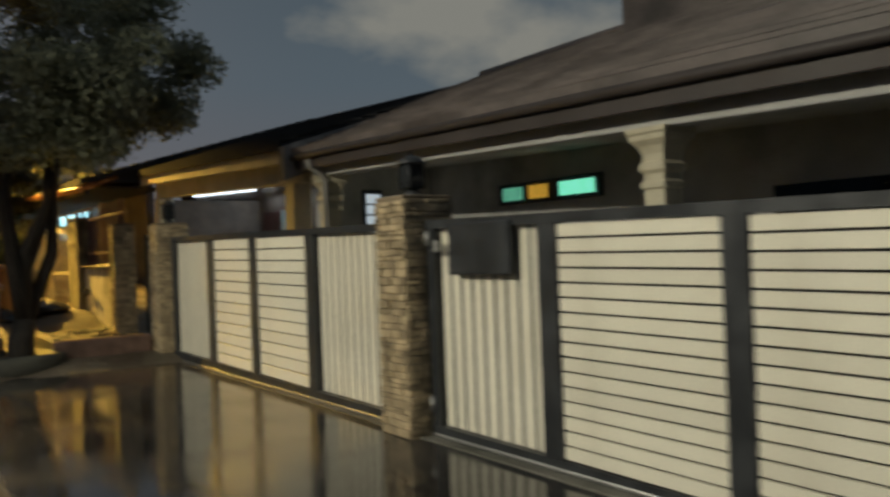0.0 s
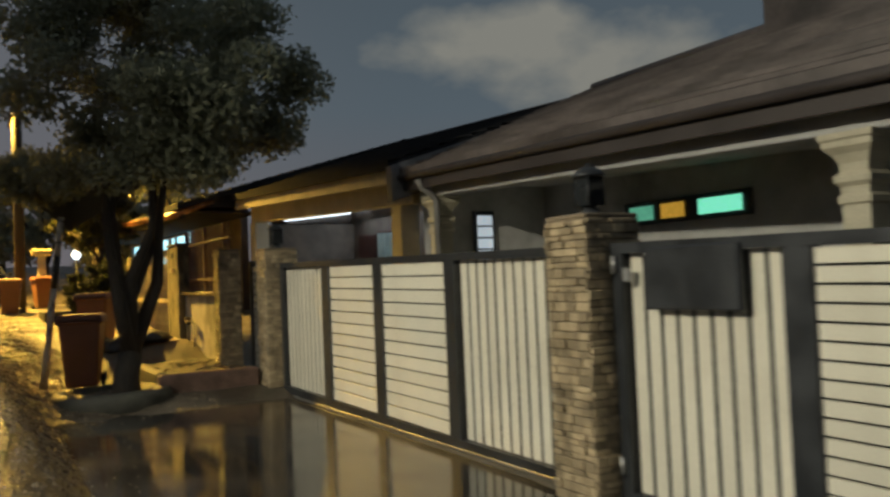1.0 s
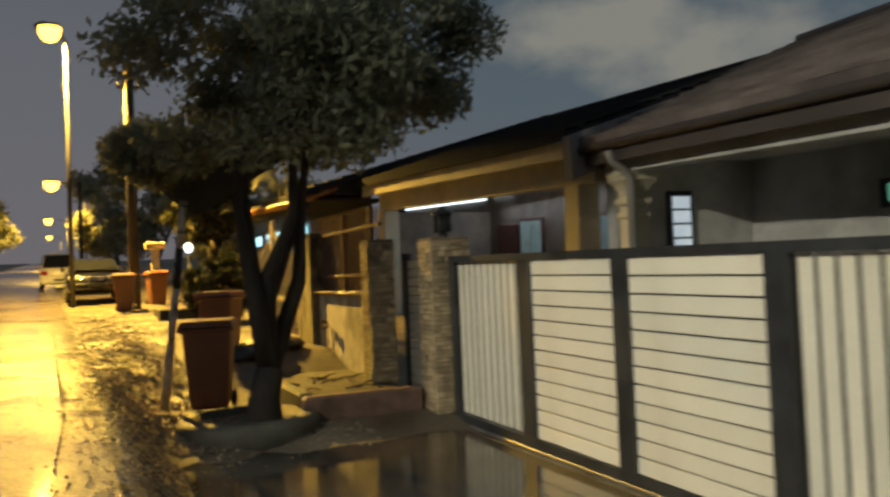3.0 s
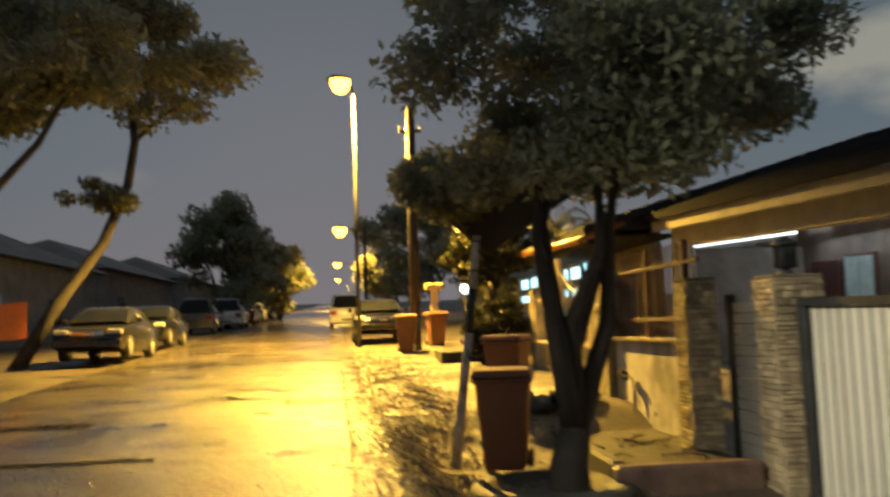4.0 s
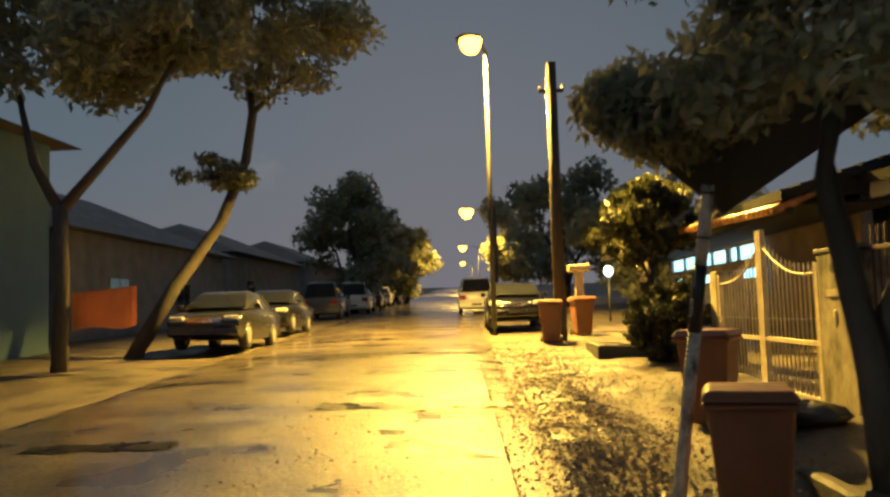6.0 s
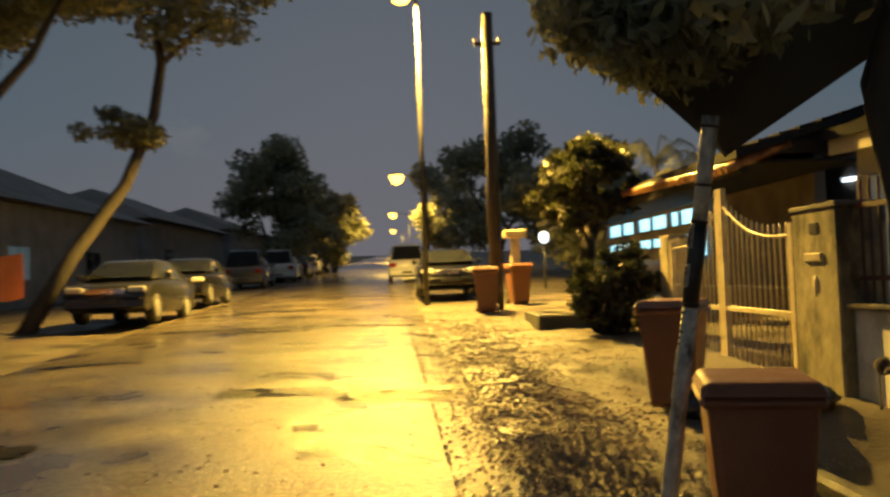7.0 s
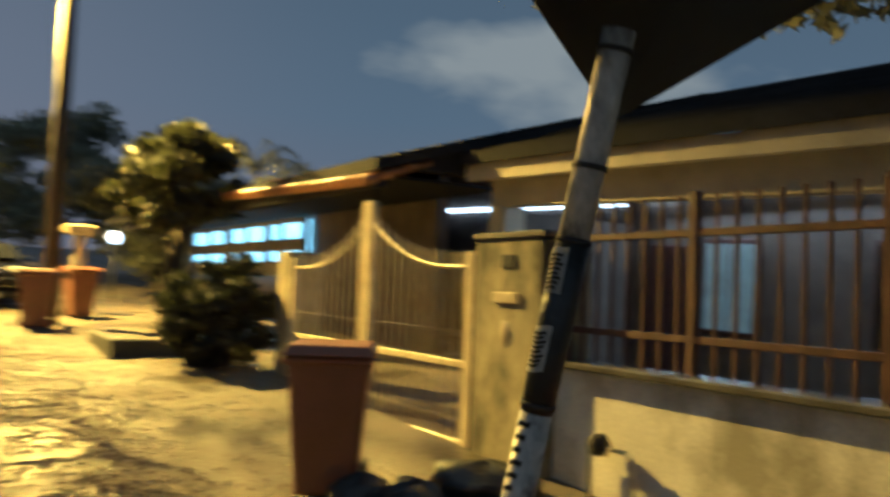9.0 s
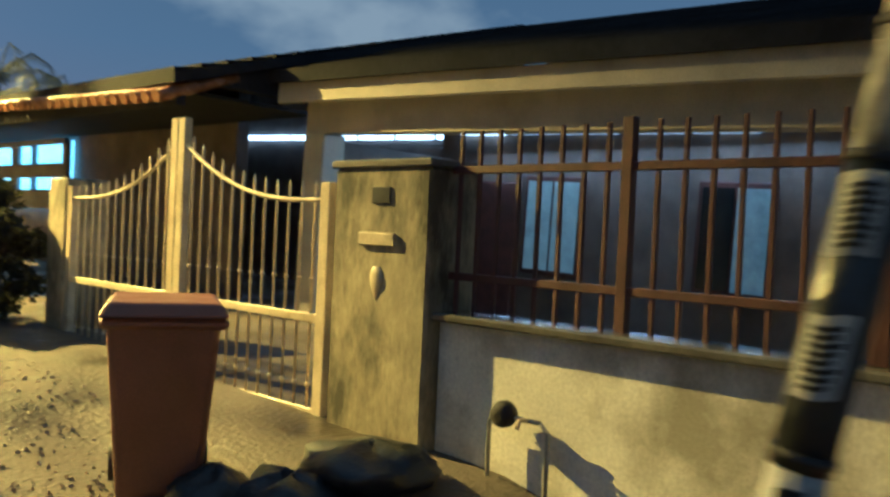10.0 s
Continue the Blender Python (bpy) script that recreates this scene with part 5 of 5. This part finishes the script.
# ---- third house beyond the double gate ----
house3 = thing("house", pose(4.1, 22.6, 0.9, 0, 0, A2), "terrace house with a brightly lit porch and tiled eave", "house")
part("wall", bar(2.2, 0.8, -0.3, 2.4, 14, 3.3), M["brown_wall"], house3)
roof_slope("roof", house3, 0.0, 2.62, 6.7, 4.6, -1.1, 15.5, skin="slate")
gable = bmesh.new()
for v in box(gable, 0.25, -1.0, 0.0, 6.7, -0.85, 1.0):
    v.co.z = 2.7 if v.co.z < 0.5 else 2.63 + 0.2955 * v.co.x
part("gable", gable, M["slate"], house3, "dark gable under the roof end")
# ceiling and beam take the roof's slate colour to imitate the porch's shade
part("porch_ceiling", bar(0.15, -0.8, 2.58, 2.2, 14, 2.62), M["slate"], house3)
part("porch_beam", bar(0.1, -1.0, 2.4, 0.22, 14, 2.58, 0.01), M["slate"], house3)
# porch light is put into the wall slab as emission, without a lamp
lit_wall = part("lit_porch_wall", bar(2.08, 5.6, 1.3, 2.14, 13.6, 2.5, 0.01), M["cyan_glow"], house3, "porch wall glowing bluish-white to stand for the lit porch")
for y, w in ((5.55, 0.2), (6.9, 0.12), (7.6, 0.3), (9.1, 0.12), (10.3, 0.45), (11.9, 0.15), (13.4, 0.25)):
    part("mullion", bar(2.0, y, 1.3, 2.07, y + w, 2.5), M["house_dark"], lit_wall)
for z, h in ((1.25, 0.35), (1.82, 0.26), (2.42, 0.1)):
    part("transom", bar(1.94, 5.5, z, 1.99, 13.65, z + h), M["house_dark"], lit_wall)
tile_me = mesh_of("eave_tile", tube(bmesh.new(), [(-0.12, 0, 2.46), (0.9, 0, 2.84)], [0.075, 0.075], 8), M["clay_tile"])
for i in range(26):
    part("eave_tile", tile_me, M["clay_tile"], house3, "", pose(0, -0.95 + i * 0.23, 0.008 * i))

# small gateposts and letter box beside the far bins
mbox = thing("gate_post", pose(1.8, 30.9, road_z(30.9)), "cream gate post with a letter box cap", "gate post")
part("shaft", bar(-0.12, -0.12, -0.1, 0.12, 0.12, 1.65, 0.015), M["column"], mbox)
part("cap", bar(-0.3, -0.2, 1.65, 0.3, 0.2, 1.86, 0.03), M["cream_metal"], mbox)


glow_post = thing("garden_lamp", pose(3.41, 36.9, ground_z(3.41, 36.9)), "slim dark garden lamp post with a white globe", "lamp")
part("post", tube(bmesh.new(), [(0, 0, -0.1), (0, 0, 1.55)], [0.035, 0.03], 8), M["dark_metal"], glow_post)
part("globe", lathe([(0.05, 1.55), (0.13, 1.62), (0.17, 1.74), (0.13, 1.86), (0.04, 1.92)], 14), M["tube"], glow_post, "lit white globe")

# second pole up the street with a curved bracket
upole2 = thing("utility_pole", pose(-0.5, 50.0, road_z(50)), "slim dark pole with a curved bracket", "utility pole")
part("pole", tube(bmesh.new(), [(0, 0, -0.3), (0, 0, 5.4)], [0.12, 0.09], 10), M["wood_pole"], upole2)
part("bracket", tube(bmesh.new(), [(0, 0, 4.9), (0.35, 0, 5.05), (0.6, 0, 5.5), (0.75, 0, 6.4)], [0.03, 0.03, 0.028, 0.02], 8), M["steel"], upole2, "pale curved steel bracket")

edging = thing("kerb_edging", pose(1.95, 24.2, road_z(24.2)), "low dark concrete edging of a front garden", "kerb")
part("edge", bar(-0.6, -0.9, -0.2, 0.7, -0.75, 0.2, 0.02), M["ring"], edging)
part("edge", bar(-0.6, -0.75, -0.2, -0.45, 1.2, 0.2, 0.02), M["ring"], edging)


# ---- patches on the road, stones and wet litter on the verge ----
def road_patch(u0, u1, y, depth, seed):
    rng = random.Random(seed)
    bm = bmesh.new()
    n = 14
    top, low = [], []
    for i in range(n + 1):
        u = u0 + (u1 - u0) * i / n
        for row, yy in ((low, y - depth * rng.uniform(0.3, 0.6)), (top, y + depth * rng.uniform(0.3, 0.6))):
            k = (u - ROAD_L) / (ROAD_R - ROAD_L) * 12
            row.append(bm.verts.new((u + bend(yy), yy, road_z(yy) + 0.05 * (1 - ((k - 6) / 6) ** 2) + 0.014)))
    for i in range(n):
        bm.faces.new((low[i], low[i + 1], top[i + 1], top[i]))
    bmesh.ops.solidify(bm, geom=list(bm.faces), thickness=0.006)
    return solid("road_patch", bm, M["patch"], "dark narrow asphalt repair strip across the road", "road patch")


for k, (u0, u1, y, depth) in enumerate(((-4.9, -0.1, 24.9, 0.35), (-3.6, -2.0, 24.2, 0.2), (-2.3, 0.1, 17.6, 0.45), (-1.2, -0.1, 17.2, 0.3), (-4.6, -3.2, 15.4, 0.4), (-5.2, -3.9, 20.5, 0.25), (-1.9, -1.5, 18.6, 0.2),
                                       (-5.0, -2.0, 13.0, 0.16), (-4.4, -2.4, 29.5, 0.3), (-3.0, -0.2, 35.0, 0.4))):
    road_patch(u0, u1, y, depth, k)


def scatter(name, count, place, size, material, label, seed):
    """Many small irregular stones or leaf scraps in one mesh."""
    rng = random.Random(seed)
    verts, faces = [], []
    for _ in range(count):
        x, y, z = place(rng)
        q = size * rng.uniform(0.4, 1.5)
        a = rng.uniform(0, math.tau)
        ca, sa = math.cos(a), math.sin(a)
        b = len(verts)
        for px, py, pz in ((-1, -0.6, -0.3), (1, -0.5, -0.3), (0.9, 0.7, -0.3), (-0.8, 0.6, -0.3), (-0.4, -0.2, rng.uniform(0.2, 0.8)), (0.4, 0.3, rng.uniform(0.2, 0.7))):
            verts.append((x + q * (px * ca - py * sa), y + q * (px * sa + py * ca), z + q * pz))
        faces += [(b, b + 1, b + 5, b + 4), (b + 1, b + 2, b + 5), (b + 2, b + 3, b + 4, b + 5), (b + 3, b, b + 4)]
    me = bpy.data.meshes.new(name)
    me.from_pydata(verts, [], faces)
    me.materials.append(material)
    return tagged(new(name, me), label, "gravel", "", "stuff")


def on_verge(rng):
    y = rng.triangular(5.0, 30.0, 14.0)
    u = 0.15 + rng.gauss(0.45, 0.42) if rng.random() < 0.7 else rng.uniform(0.0, 2.6)
    x = max(u, -0.25) + bend(y)
    return x, y, ground_z(x, y) + 0.012 + (rough(x, y) if 0.2 < x - bend(y) < 3.2 and y > 11.5 else 0) + (0.03 if u < 0.2 else 0)


def on_road_surface(rng):
    y, u = rng.uniform(4, 30), rng.uniform(-5.4, 0.0)
    k = (u - ROAD_L) / (ROAD_R - ROAD_L) * 12
    return u + bend(y), y, road_z(y) + 0.05 * (1 - ((k - 6) / 6) ** 2) + 0.008


scatter("gravel_litter", 24000, on_verge, 0.012, M["litter"], "wet stones and leaf litter along the road edge", 5)
scatter("road_grit", 2500, on_road_surface, 0.01, M["litter"], "fine grit and leaf scraps on the wet road", 6)
